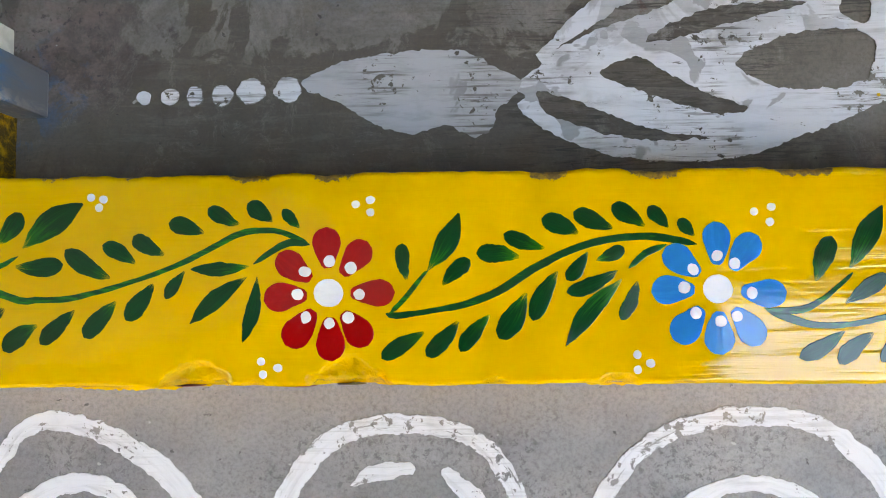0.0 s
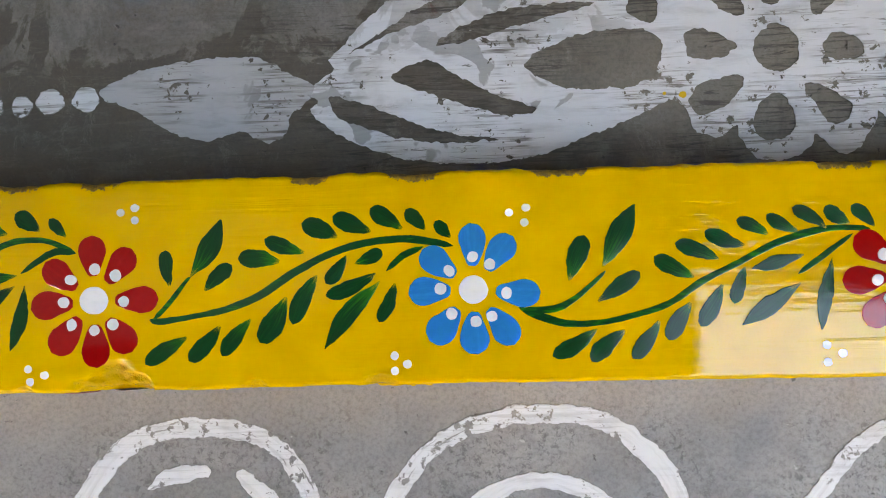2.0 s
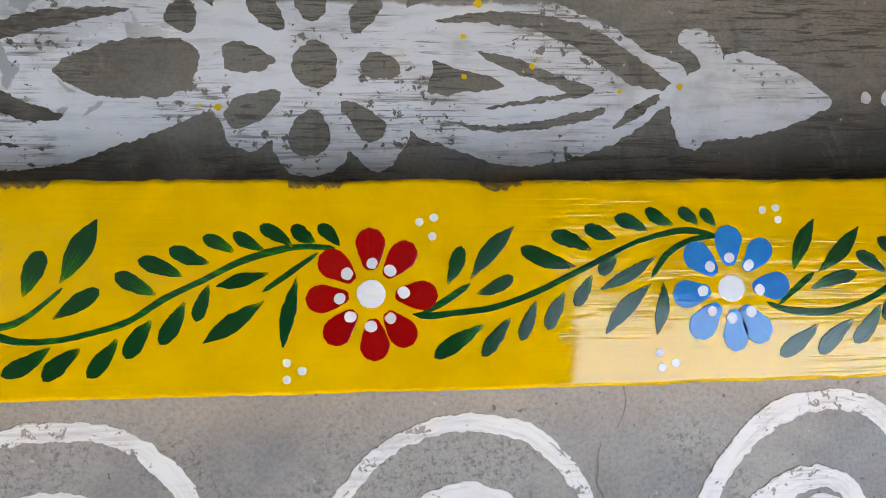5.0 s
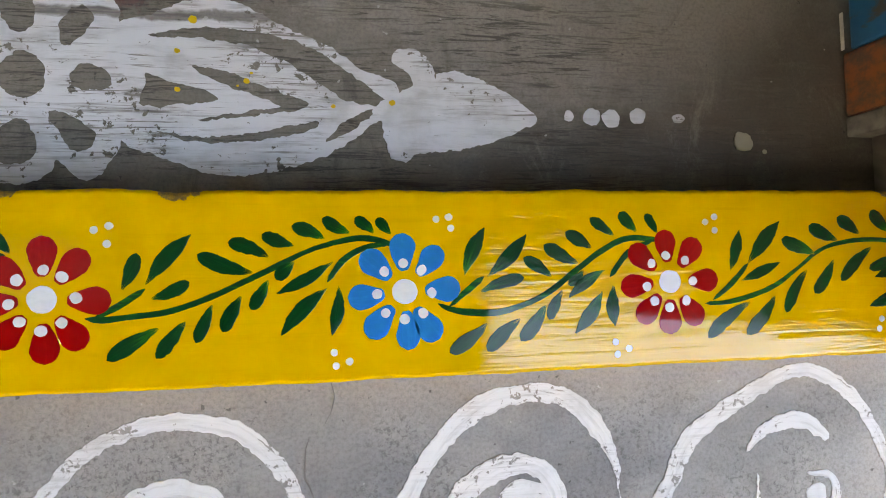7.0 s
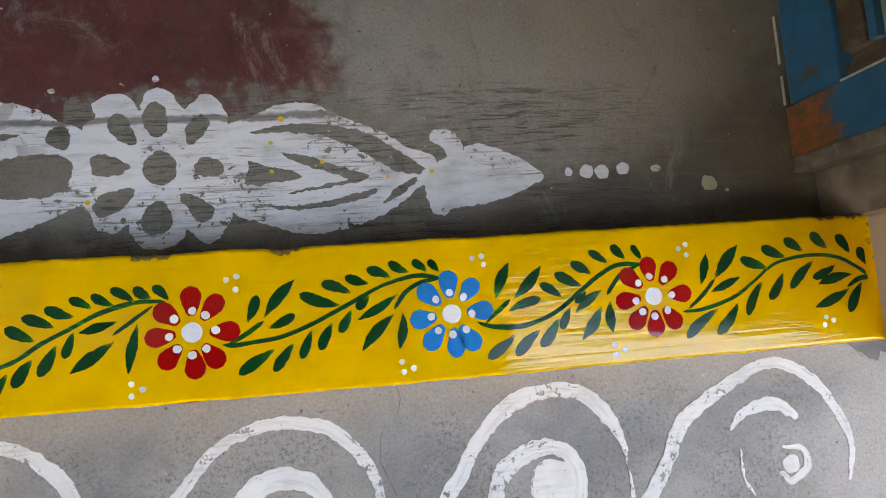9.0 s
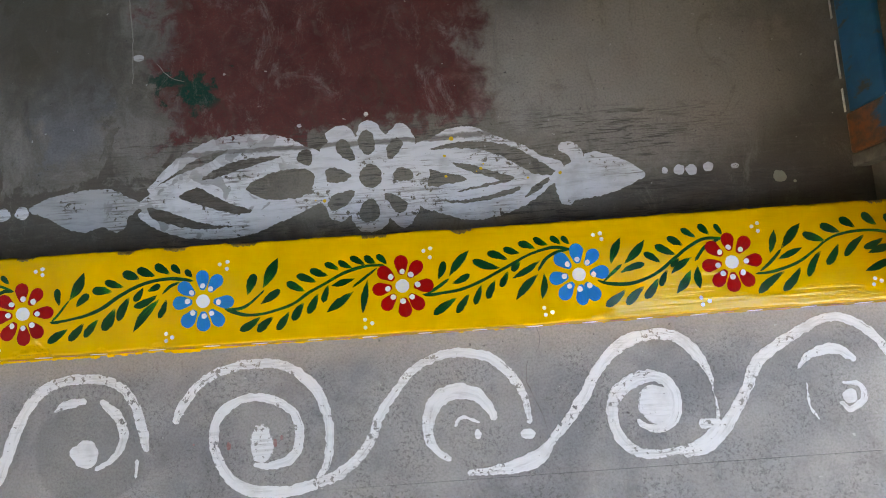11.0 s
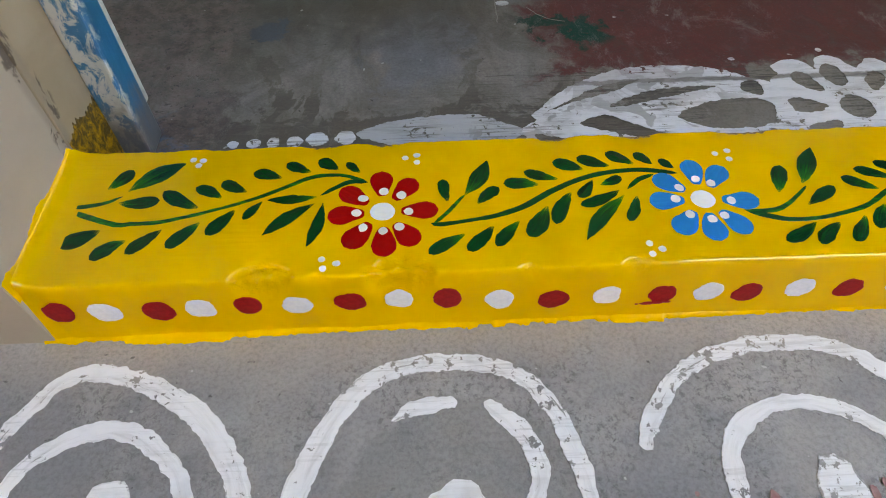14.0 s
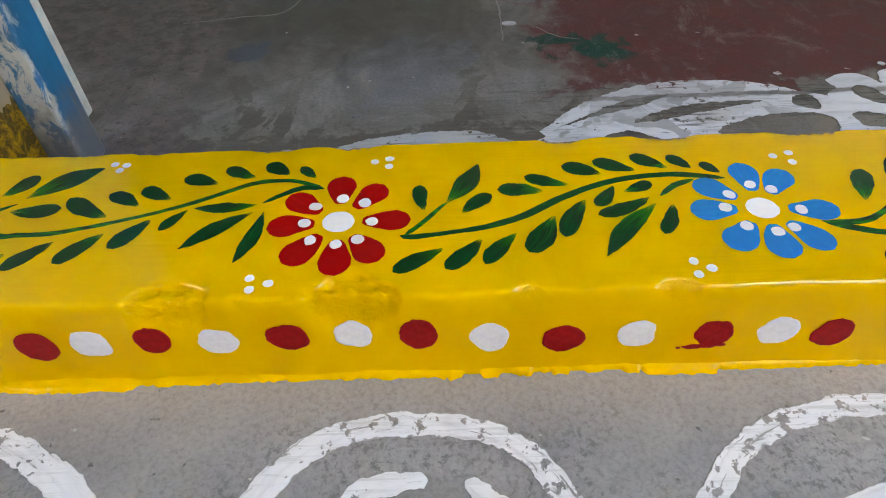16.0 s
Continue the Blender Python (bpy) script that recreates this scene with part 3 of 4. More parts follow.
# unseen room walls; the right-hand opening is added to brighten the room floor
for name, b in (("wall_room_left", (-3.4, 0.0, 0, -3.2, 2.8, 2.9)), ("wall_room_back", (-3.2, 2.6, 0, 3.4, 2.8, 2.9)),
                ("wall_room_right_low", (3.4, 0.0, 0, 3.6, 2.8, 0.70)), ("wall_room_right_high", (3.4, 0.0, 2.1, 3.6, 2.8, 2.9)),
                ("wall_room_right_near", (3.4, 0.0, 0.70, 3.6, 0.8, 2.1)), ("wall_room_right_far", (3.4, 2.4, 0.70, 3.6, 2.8, 2.1))):
    tagged(part(name, box(*b), LIME, None), "unseen limewashed room wall, added to bound the light", "wall", "", "structure")
# unseen outer walls, added to shape how the sky lights the step
for name, b in (("wall_unseen_front", (-3.4, -3.2, -0.32, 3.6, -3.0, 4.4)), ("wall_unseen_left", (-3.4, -1.0, -0.32, -3.2, 0.0, 3.0)), ("wall_unseen_left_low", (-3.4, -3.0, -0.32, -3.2, -1.0, 2.25)), ("wall_unseen_right", (3.4, -3.0, -0.32, 3.6, 0.0, 2.4))):
    tagged(part(name, box(*b), DARK_YARD, None), "unseen dark grey wall added to shape the sky light", "wall", "", "structure")
tagged(part("ceiling", box(-3.4, 0.0, 2.9, 3.6, 2.8, 3.05), LIME, None), "unseen limewashed room ceiling", "ceiling", "", "structure")
# unseen roof, sized to block sky light and to edge the step's reflection
tagged(part("ceiling_porch", box(-3.4, -2.75, 2.78, 1.30, -0.002, 2.92), DARK_ROOF, None), "unseen dark porch roof slab, blocks part of the sky", "ceiling", "", "structure")
# plaster rebates on both sides, inside which the wooden frame stands
tagged(part("trim_left", box(-3.2, 0.1024, 0.0, -0.1875, 0.172, 2.9, 0.001), TAN, None), "tan plaster door rebate with stained foot", "trim", "", "structure")
tagged(part("trim_right", box(0.9045, 0.1040, 0.0, 3.4, 0.172, 2.9, 0.001), GREY_PLASTER, None), "dark grey plaster door rebate", "trim", "", "structure")
tagged(part("trim_right_lip", box(0.9030, 0.1005, 0.0, 0.93, 0.1038, 2.08, 0.001), BEIGE, None), "beige paint lip on the rebate", "trim", "", "structure")
tagged(part("trim_right_strip", box(0.8840, 0.1468, 0.0, 0.9043, 0.1612, 2.08, 0.002), STRIP, None), "paler grey cement strip beside the door leaf", "trim", "", "structure")

# ---- the painted doorstep ----
step_thing = tagged(new("doorstep"), "bright yellow enamelled cement doorstep with painted flowers and leaves", "doorstep")
BACK_CHIPS = ((-0.133, 0.012, 0.5), (-0.100, 0.010, 0.4), (-0.038, 0.016, 0.8), (0.002, 0.014, 0.8), (0.105, 0.013, 1.0), (0.155, 0.016, 1.0),
              (0.224, 0.020, 0.9), (0.352, 0.013, 0.9), (0.364, 0.010, 0.8), (0.446, 0.014, 1.0), (0.870, 0.012, 0.7), (0.893, 0.012, 0.6))
FRONT_CHIPS = ((-0.063, 0.017, 1.0), (0.009, 0.019, 1.1), (0.078, 0.006, 0.4), (0.136, 0.009, 0.5), (-0.035, 0.006, 0.3))


def front_wobble(x):
    return 0.0008 * wave(x, 0, 30) + 0.0005 * wave(x, 1, 130)


def far_shift(x):
    return min(1, max(0, (x - 0.15) / 0.35))


def doorstep_body():
    prof = [(0.0005, -0.001), (0.001, 0.006), (0.0018, 0.014), (0.0024, 0.022), (0.0030, 0.030), (0.0036, 0.036), (0.0039, 0.0410), (0.0042, 0.0440),
            (0.0048, 0.0458), (0.0056, 0.0467), (0.0066, 0.0470), (0.0076, 0.0470), (0.0090, 0.0470), (0.0105, 0.0470), (0.0120, 0.0470)]
    prof += [(0.0135 + 0.0042 * i, TOP) for i in range(20)]
    prof += [(0.0965, 0.0470), (0.0985, 0.0470), (0.1005, 0.0470), (0.1015, 0.0468), (0.1024, 0.0461), (0.1032, 0.0448), (0.1037, 0.0420), (0.1040, 0.037), (0.1045, 0.028), (0.1048, 0.014), (0.105, -0.001)]
    n, xs = len(prof), np.arange(-0.1895, 0.9065, 0.0015)
    verts, faces, bare, dent = [], [], [], []
    for i, x in enumerate(xs):
        fe, be = front_wobble(x), 0.0011 * wave(x, 2, 28) + 0.0007 * wave(x, 3, 150)
        cb = max([d * max(0, 1 - ((x - c) / w) ** 2) for c, w, d in BACK_CHIPS] + [0]) * (1 + 0.7 * wave(x, 5, 240))
        for y, z in prof:
            k = min(1, max(0, (y - 0.02) / 0.06))
            far = far_shift(x)
            yy = y + (fe - 0.0030 * far) * (1 - k) + (be + 0.0022 - 0.0025 * far) * k
            zz = z + 0.00005 * wave(x, y, 25, 2)
            ef = 0.0
            for c, w, d in FRONT_CHIPS:
                q = 1 - ((x - c) / w + 0.25 * wave(x, y + z, 140, 6)) ** 2 - ((y - 0.004 + (TOP - z) * 0.75) / (0.0105 * d)) ** 2
                ef = max(ef, d * min(1.0, max(0.0, q) * 3.5))
            eb = math.exp(-((y - 0.1045) / 0.0060) ** 2) * max(0, min(1, (z - 0.02) / 0.02)) * cb
            lump = 1 + 0.25 * wave(x, y + z, 330, 3)
            zz -= (0.0022 * lump + 0.0013 * wave(x, y - z, 420, 5) + 0.0007 * wave(x, y - z, 900, 6)) * ef + 0.0016 * eb * lump
            yy += (0.0020 * lump + 0.0010 * wave(x, z, 460, 7)) * ef - 0.0009 * eb * lump
            if z > 0.03:
                zz += 0.0075 * math.exp(-(x + 0.1895) / 0.0045) + 0.002 * math.exp(-(0.9055 - x) / 0.003)
            verts.append((x, yy, max(zz, -0.001)))
            dent.append(min(1.0, ef * 2))
            bare.append(min(1.0, eb * 1.4) + 0.5 * math.exp(-((x - 0.905) / 0.006) ** 2) * (y > 0.06))
        if i:
            a = n * i
            faces += [(a - n + j, a - n + j + 1, a + j + 1, a + j) for j in range(n - 1)]
    faces += [tuple(range(n)), tuple(reversed(range(n * (len(xs) - 1), n * len(xs))))]
    ob = link("step_body", verts, [tuple(reversed(f)) for f in faces], YELLOW, step_thing, "", True)
    ob.data.attributes.new("bare", "FLOAT", "POINT").data.foreach_set("value", bare)
    ob.data.attributes.new("dent", "FLOAT", "POINT").data.foreach_set("value", dent)


doorstep_body()


def paint_lap():
    """The ragged skirt of yellow paint run out onto the floor in front of the step."""
    verts, faces = [], []
    xs = np.arange(-0.195, 0.905, 0.0012)
    for i, x in enumerate(xs):
        reach = 0.0016 + 0.0018 * wave(x, 0, 22, 4) + 0.0022 * max(0, wave(x, 0, 120, 5)) + 0.0012 * wave(x, 0, 420, 6)
        if 0.045 < x < 0.13:
            reach += 0.0022 * (math.sin(x * 420) > 0.1) - 0.0015
        if 0.128 < x < 0.16:
            reach += 0.002
        if -0.15 < x < -0.09:
            reach += 0.0025
        reach = max(0.0004, reach)
        for f, z in ((0.0, 0.0032), (0.45, 0.0023), (0.85, 0.0016), (1.0, -0.0005)):
            verts.append((x, 0.0016 - f * (reach + 0.0012), z))
        if i:
            k = 4 * i
            faces += [(k + j, k + j + 1, k - 3 + j, k - 4 + j) for j in range(3)]
    link("paint_skirt", verts, [tuple(reversed(f)) for f in faces], YELLOW, step_thing, "ragged run-out of yellow paint on the floor", True)


paint_lap()
counter = [0]


def tone_seed():
    counter[0] += 1
    return counter[0] * 0.37


def leaf_line(length, width, kind, bend):
    """Width along a leaf: 0 a dab dragged out dry, 1 a spindle with two points, 2 a petal."""
    out, count = [], 16
    for i in range(count + 1):
        s = i / count
        if kind == 0:
            w = math.sqrt(max(0, 1 - (1 - s / 0.36) ** 2)) if s < 0.36 else 1 - 0.88 * ((s - 0.36) / 0.64) ** 1.7
        elif kind == 1:
            w = 0.06 + 0.94 * math.sin(math.pi * s ** 0.9) ** 1.15
        else:
            w = math.sqrt(max(0, 1 - (1 - s / 0.38) ** 2)) if s < 0.38 else 1 - 0.66 * ((s - 0.38) / 0.62) ** 1.35
            if s > 0.94:
                w *= 0.7
        out.append(Vector((length * s, bend * length * math.sin(math.pi * s), max(w, 0.05) * width)))
    return out


def stroke_on_step(name, x0, y0, x1, y1, width, kind, material, parent, z, ragged=0.0005):
    """A dab from its start to its end, in a frame of its own whose x runs along it."""
    seed = tone_seed()
    d = Vector((x1 - x0, y1 - y0))
    verts, faces = ribbon(leaf_line(d.length, width, kind, 0.05 * math.sin(seed * 9)), 0.00004, ragged, seed, 260)
    ob = link(name, verts, faces, material, parent)
    count = len(verts) // 5
    co = [c for i in range(count) for a in (-1, -0.9, 0, 0.9, 1) for c in (i / (count - 1), a * width * 100, seed)]
    ob.data.attributes.new("brush", "FLOAT_VECTOR", "POINT").data.foreach_set("vector", co)
    ob.matrix_local = pose(x0, y0, z, 0, 0, math.degrees(math.atan2(d.y, d.x)))
    return ob


def vine(stem, leaves, *side_stems):
    """One painted sprig: main stem, side stems and leaves; numbers in millimetres."""
    mm = [tuple(q * 0.001 for q in p) for p in stem]
    verts, faces = ribbon(capped(spline(mm, 0.003), 0.5), 0.00005, 0.00022, tone_seed(), 220)
    main = link("vine_stem", verts, faces, STEM, step_thing, "curving dark green painted stem")
    main.matrix_local = pose(0, 0, TOP + 0.00013)
    for s in side_stems:
        verts, faces = ribbon(capped(spline([tuple(q * 0.001 for q in p) for p in s], 0.003), 0.5), 0.00004, 0.00025, tone_seed(), 220)
        side = link("side_stem", verts, faces, STEM, main)
        side.matrix_local = pose(0, 0, 0.00008)
    for x0, y0, x1, y1, w, kind in leaves:
        stroke_on_step("leaf", x0 * 0.001, y0 * 0.001, x1 * 0.001, y1 * 0.001, w * 0.001, kind, GREEN, main, 0.00007)


def flower(x, y, material, colour, seed):
    """Eight petals round a white eye, each petal with a white dot at its root."""
    rng = random.Random(seed)
    verts, faces = blob(0.0069, 0.0067, 0.00010, 0.06, seed, 30)
    eye = link("flower_eye", verts, faces, WHITE, step_thing, "round white eye of a %s painted flower" % colour)
    eye.matrix_local = pose(x, y, TOP + 0.00026)
    for k in range(8):
        a = radians((92, 51, -1, -53, -89, -130, -176, 140)[k] + rng.uniform(-2.5, 2.5))
        r1, r0 = rng.uniform(0.0303, 0.0321), rng.uniform(0.0102, 0.0118)
        c, s = math.cos(a), math.sin(a)
        stroke_on_step("petal", r1 * c, r1 * s, r0 * c, r0 * s, rng.uniform(0.0130, 0.0144), 2, material, eye, 0.00002, 0.0003)
        verts, faces = blob(rng.uniform(0.0025, 0.0030), rng.uniform(0.0025, 0.0032), 0.00015, 0.12, seed + k, 16)
        dot = link("petal_dot", verts, faces, WHITE, eye)
        a += radians(rng.uniform(-5, 5))
        r = rng.uniform(0.0142, 0.0158)
        dot.matrix_local = pose(r * math.cos(a), r * math.sin(a), 0.00024, 0, 0, rng.uniform(0, 180))


vine([(-182, 60, 2.8), (-170, 54, 3.7), (-149, 46, 3.5), (-141, 46, 3.1), (-122, 47, 2.8), (-92, 55, 2.3), (-68, 64, 2.6), (-44, 76, 3.1), (-33, 78, 2.8), (-22, 77, 2.5), (-9, 71, 2.5)],
     [(-149, 88, -160, 73, 9.4, 0), (-119, 92, -148, 71, 13.5, 1), (-128, 63, -151, 62, 9.5, 0), (-176, 33, -156, 42, 11.7, 0),
      (-156, 22, -140, 34, 9.5, 0), (-127, 70, -105, 56, 9.4, 0), (-109, 72, -93, 63, 8.1, 0), (-94, 76, -79, 67, 8.1, 0),
      (-77, 82, -60, 77, 8.5, 0), (-58, 89, -43, 81, 7.6, 0), (-39, 91, -27, 82, 8.6, 0), (-22, 88, -14, 79, 5.7, 0),
      (-138, 25, -122, 41, 8.5, 0), (-117, 28, -102, 45, 9.2, 0), (-97, 36, -84, 53, 9.2, 0), (-78, 46, -69, 59, 5.8, 0),
      (-66, 60, -38, 61, 7, 1), (-66, 34, -39, 56, 8.5, 1), (-41, 25, -34, 56, 7.3, 1)],
     [(-183, 61, 2.2), (-173, 60, 3.2), (-160, 62, 2.9), (-150, 67, 1.6)],
     [(-36, 62, 2), (-27, 68, 3), (-19, 72, 3.7), (-9, 71, 2.2)])
vine([(27, 38, 2.3), (32, 37, 3.1), (48, 39, 2.5), (64, 42, 3.3), (80, 48, 3.9), (96, 58, 3.9), (112, 66, 3.5), (128, 71, 3.5), (146, 73, 3.4), (159, 72, 3.7), (173, 69, 2.3)],
     [(35, 71, 37, 54, 7.1, 0), (62, 85, 47, 58, 10.3, 1), (67, 63, 54, 51, 7.8, 0), (70, 66, 90, 64, 9.1, 0),
      (83, 75, 102, 68, 7.6, 0), (101, 82, 118, 75, 9.5, 0), (116, 85, 134, 77, 8.9, 0), (134, 88, 149, 78, 8.6, 0),
      (151, 87, 160, 77, 7.1, 0), (165, 81, 172, 73, 6.4, 0), (25, 17, 45, 29, 8.1, 0), (46, 18, 61, 34, 8.5, 0),
      (62, 20, 76, 37, 7.8, 0), (80, 26, 93, 47, 10.8, 0), (96, 34, 108, 57, 8.9, 0), (112, 53, 122, 66, 7.1, 0),
      (139, 68, 126, 62, 6.7, 0), (112, 47, 136, 57, 7.6, 0), (111, 22, 138, 53, 9.2, 1), (137, 34, 145, 52, 6.7, 0)],
     [(29, 38, 2), (36, 45, 2.5), (44, 55, 2), (47, 58, 1.2)],
     [(141, 58, 2.2), (149, 65, 3.4), (159, 69, 2.2)])
vine([(203, 39, 2), (212, 35, 3.9), (225, 31, 3.3), (241, 31, 2.8), (257, 34, 2.8), (273, 39, 3), (289, 49, 3.1), (306, 57, 2.8), (322, 65, 3.3), (338, 70, 3.5), (352, 72, 2.7), (367, 71, 2.8)],
     [(235, 72, 227, 51, 9.5, 0), (259, 86, 243, 57, 11.2, 1), (260, 54, 240, 41, 8.1, 0), (267, 61, 285, 51, 8.1, 0),
      (277, 67, 297, 59, 7.6, 0), (291, 72, 309, 65, 7.6, 0), (306, 77, 320, 70, 6.7, 0), (320, 79, 334, 71, 6.4, 0),
      (332, 82, 347, 72, 6.7, 0), (347, 82, 358, 74, 7.2, 0), (359, 82, 369, 72, 6.4, 0), (218, 16, 239, 28, 8.1, 0),
      (236, 13, 252, 27, 8.5, 0), (255, 14, 268, 31, 7.8, 0), (272, 22, 283, 39, 8.6, 0), (287, 28, 298, 47, 8.1, 0),
      (303, 38, 309, 55, 6.7, 0), (312, 54, 336, 60, 6.3, 1), (306, 28, 334, 47, 8.6, 1), (342, 25, 349, 58, 7.1, 1)],
     [(204, 38, 2.5), (220, 38, 3.4), (230, 43, 2.5), (240, 51, 2), (244, 55, 1)],
     [(333, 51, 2.3), (346, 60, 2.8), (359, 69, 1.5)])
vine([(403, 39, 2.5), (411, 38, 3.4), (422, 39, 3), (441, 41, 3), (460, 47, 3.1), (478, 55, 3.1), (495, 63, 3.1), (512, 71, 2.5), (530, 76, 3.1), (543, 77, 3.4), (557, 73, 2.6)],
     [(427, 71, 420, 53, 7.3, 0), (453, 80, 431, 55, 8.5, 1), (452, 56, 434, 48, 6.7, 0), (456, 70, 483, 60, 8.5, 0),
      (471, 76, 491, 68, 7.6, 0), (488, 80, 504, 74, 7.3, 0), (503, 84, 520, 77, 7.6, 0), (519, 88, 533, 80, 7.2, 0),
      (536, 88, 546, 80, 6.4, 0), (548, 88, 555, 79, 5.8, 0), (413, 18, 437, 33, 8.1, 0), (436, 18, 450, 36, 7.2, 0),
      (455, 25, 463, 44, 6.7, 0), (468, 30, 477, 48, 7.6, 0), (482, 41, 491, 56, 6.7, 0), (495, 56, 504, 65, 7.1, 0),
      (495, 49, 524, 65, 6.7, 1), (497, 27, 521, 51, 8.5, 1), (523, 26, 527, 52, 7.1, 1)],
     [(407, 39, 2.2), (419, 45, 3.5), (431, 53, 2.8)],
     [(521, 54, 2.5), (529, 65, 3.4), (541, 72, 3.1), (555, 74, 2.3)])
vine([(580, 41, 1.9), (586, 38, 2.8), (595, 36, 3.8), (612, 35, 3.8), (629, 39, 3.1), (644, 46, 3.4), (662, 59, 3.4), (677, 69, 3.4), (692, 75, 3.4), (711, 74, 2.9)],
     [(607, 82, 595, 56, 8.5, 1), (631, 78, 608, 55, 8.5, 1), (629, 54, 604, 47, 7.3, 0), (629, 65, 645, 54, 7.2, 0),
      (641, 72, 661, 61, 8.1, 0), (654, 79, 669, 70, 7.8, 0), (669, 87, 683, 77, 6.4, 0), (687, 90, 697, 79, 7.2, 0),
      (703, 89, 710, 78, 5.8, 0), (586, 14, 607, 29, 8.6, 0), (607, 14, 626, 31, 8.5, 0), (626, 19, 641, 38, 8.6, 0),
      (643, 30, 651, 46, 6.7, 0), (655, 49, 664, 57, 5.7, 0), (655, 42, 677, 57, 7.2, 1), (658, 22, 675, 45, 8.6, 1),
      (682, 25, 682, 48, 8, 1)],
     [(586, 39, 1.9), (597, 48, 3.5), (606, 55, 3)],
     [(680, 53, 2.8), (692, 67, 3.4), (708, 74, 2.1)])
vine([(739, 36, 1.9), (757, 37, 3), (782, 44, 3), (799, 54, 2.3), (817, 66, 2.4), (835, 71, 2.9), (857, 72, 2.8), (875, 69, 2.9), (890, 61, 3.1), (902, 52, 3.3)],
     [(763, 79, 756, 55, 7.3, 1), (790, 84, 768, 59, 9.4, 1), (789, 59, 763, 49, 6.7, 1), (791, 73, 813, 64, 8.6, 0),
      (810, 81, 829, 72, 8.6, 0), (830, 86, 845, 76, 8.5, 0), (854, 90, 867, 77, 8.6, 0), (876, 87, 886, 72, 8.6, 0),
      (894, 76, 902, 61, 8.5, 0), (740, 16, 768, 36, 8.5, 0), (765, 17, 785, 39, 8.6, 0), (792, 29, 807, 54, 7.6, 0),
      (812, 40, 826, 60, 8.1, 0), (831, 47, 853, 67, 7.8, 0), (851, 54, 872, 63, 6.7, 0), (855, 49, 886, 55, 8.1, 1),
      (850, 31, 882, 44, 8.1, 1), (879, 25, 893, 48, 8.5, 0)],
     [(744, 38, 2.1), (756, 47, 3.4), (768, 59, 2.5)],
     [(902, 52, 4.1), (891, 51, 4.1), (880, 45, 2.4)])
for i, (x, y, material, colour) in enumerate(((0.0, 0.048, RED, "red"), (0.182, 0.048, BLUE, "blue"), (0.3835, 0.049, RED, "red"),
                                              (0.562, 0.048, BLUE, "blue"), (0.717, 0.0495, RED, "red"))):
    flower(x, y, material, colour, 11 + i)
TRIOS = [
    ((-115, 95), (-109, 94), (-111, 90)),
    ((13, 90), (20, 92), (20, 86)),
    ((-32, 16), (-24, 13), (-31, 10)),
    ((200, 84), (208, 86), (207, 79)),
    ((144, 18), (150, 14), (144, 11)),
    ((407, 83), (414, 85), (413, 76)),
    ((344, 18), (351, 14), (344, 10)),
    ((580, 87), (587, 88), (588, 82)),
    ((524, 17), (532, 12), (525, 10)),
    ((741, 84), (747, 87), (747, 79)),
    ((682, 16), (690, 12), (683, 9)),
    ((858, 23), (864, 20), (856, 17))]
for trio in TRIOS:
    for i, (x, y) in enumerate(trio):
        verts, faces = blob(0.0020 + 0.0002 * (i % 2), 0.0020, 0.00008, 0.12, x * 0.31 + i, 18)
        dot = link("white_dot", verts, faces, WHITE, step_thing)
        dot.matrix_local = pose(x * 0.001, y * 0.001, TOP + 0.00022)
# red and white dabs along the front face
dab_rng = random.Random(5)
DABS = [-175, -151, -123, -100, -74, -48, -19, 8, 34, 63, 93, 123, 154, 180]
DABS += [202 + 28.6 * i for i in range(25)]
for i, x in enumerate(DABS):
    verts, faces = blob(dab_rng.uniform(0.0076, 0.0088), dab_rng.uniform(0.0076, 0.0086), 0.00010, 0.16, i * 1.7, 30)
    dab = link("red_dab" if i % 2 == 0 else "white_dab", verts, faces, MAROON if i % 2 == 0 else DAB_WHITE, step_thing)
    tilt = dab_rng.uniform(-28, -8) if i < 6 else dab_rng.uniform(-4, 14) if i < 10 else dab_rng.uniform(12, 28)
    face = 0.0020 + front_wobble(x * 0.001) - 0.0030 * far_shift(x * 0.001)
    dab.matrix_local = pose(x * 0.001, face, (0.0255 if x < 40 else 0.0215) + dab_rng.uniform(-0.0015, 0.0015), 86, 0, 0) @ pose(0, 0, 0, 0, 0, tilt)

# red paint smudged under one dab
for i, (x, z, a, b) in enumerate(((147, 13.6, 4.6, 1.3), (152, 14.4, 3.8, 1.6), (158, 14.6, 2.2, 1.0), (141, 13.0, 1.2, 0.7))):
    verts, faces = blob(a * 0.001, b * 0.001, 0.00008, 0.4, i * 2.3, 18)
    smudge = link("red_smudge", verts, faces, MAROON, step_thing)
    smudge.matrix_local = pose(x * 0.001, 0.0012 + front_wobble(x * 0.001) - 0.0030 * far_shift(x * 0.001), z * 0.001, 86, 0, 0)

# ---- old white drawings on the floors ----
LAYER = [0.0003]
FLOOR = [porch, PORCH_PAINT, PORCH_FADED]


def lift():
    LAYER[0] += 0.000012
    return LAYER[0]


def brushed(ob, line=None):
    """Stores where each point lies along and across its stroke, for the brush marks."""
    run, co = 0.0, []
    if line is None:
        co = [c for v in ob.data.vertices for c in (v.co.x, v.co.y * 60, 0.0 if v.index < 23 else 0.9)]
    else:
        for i, p in enumerate(line):
            run += (p - line[i - 1]).xy.length if i else 0.0
            for across in (-1, -0.86, 0, 0.86, 1):
                co += (run, across * p.z * 30, across)
    ob.data.attributes.new("brush", "FLOAT_VECTOR", "POINT").data.foreach_set("vector", co)


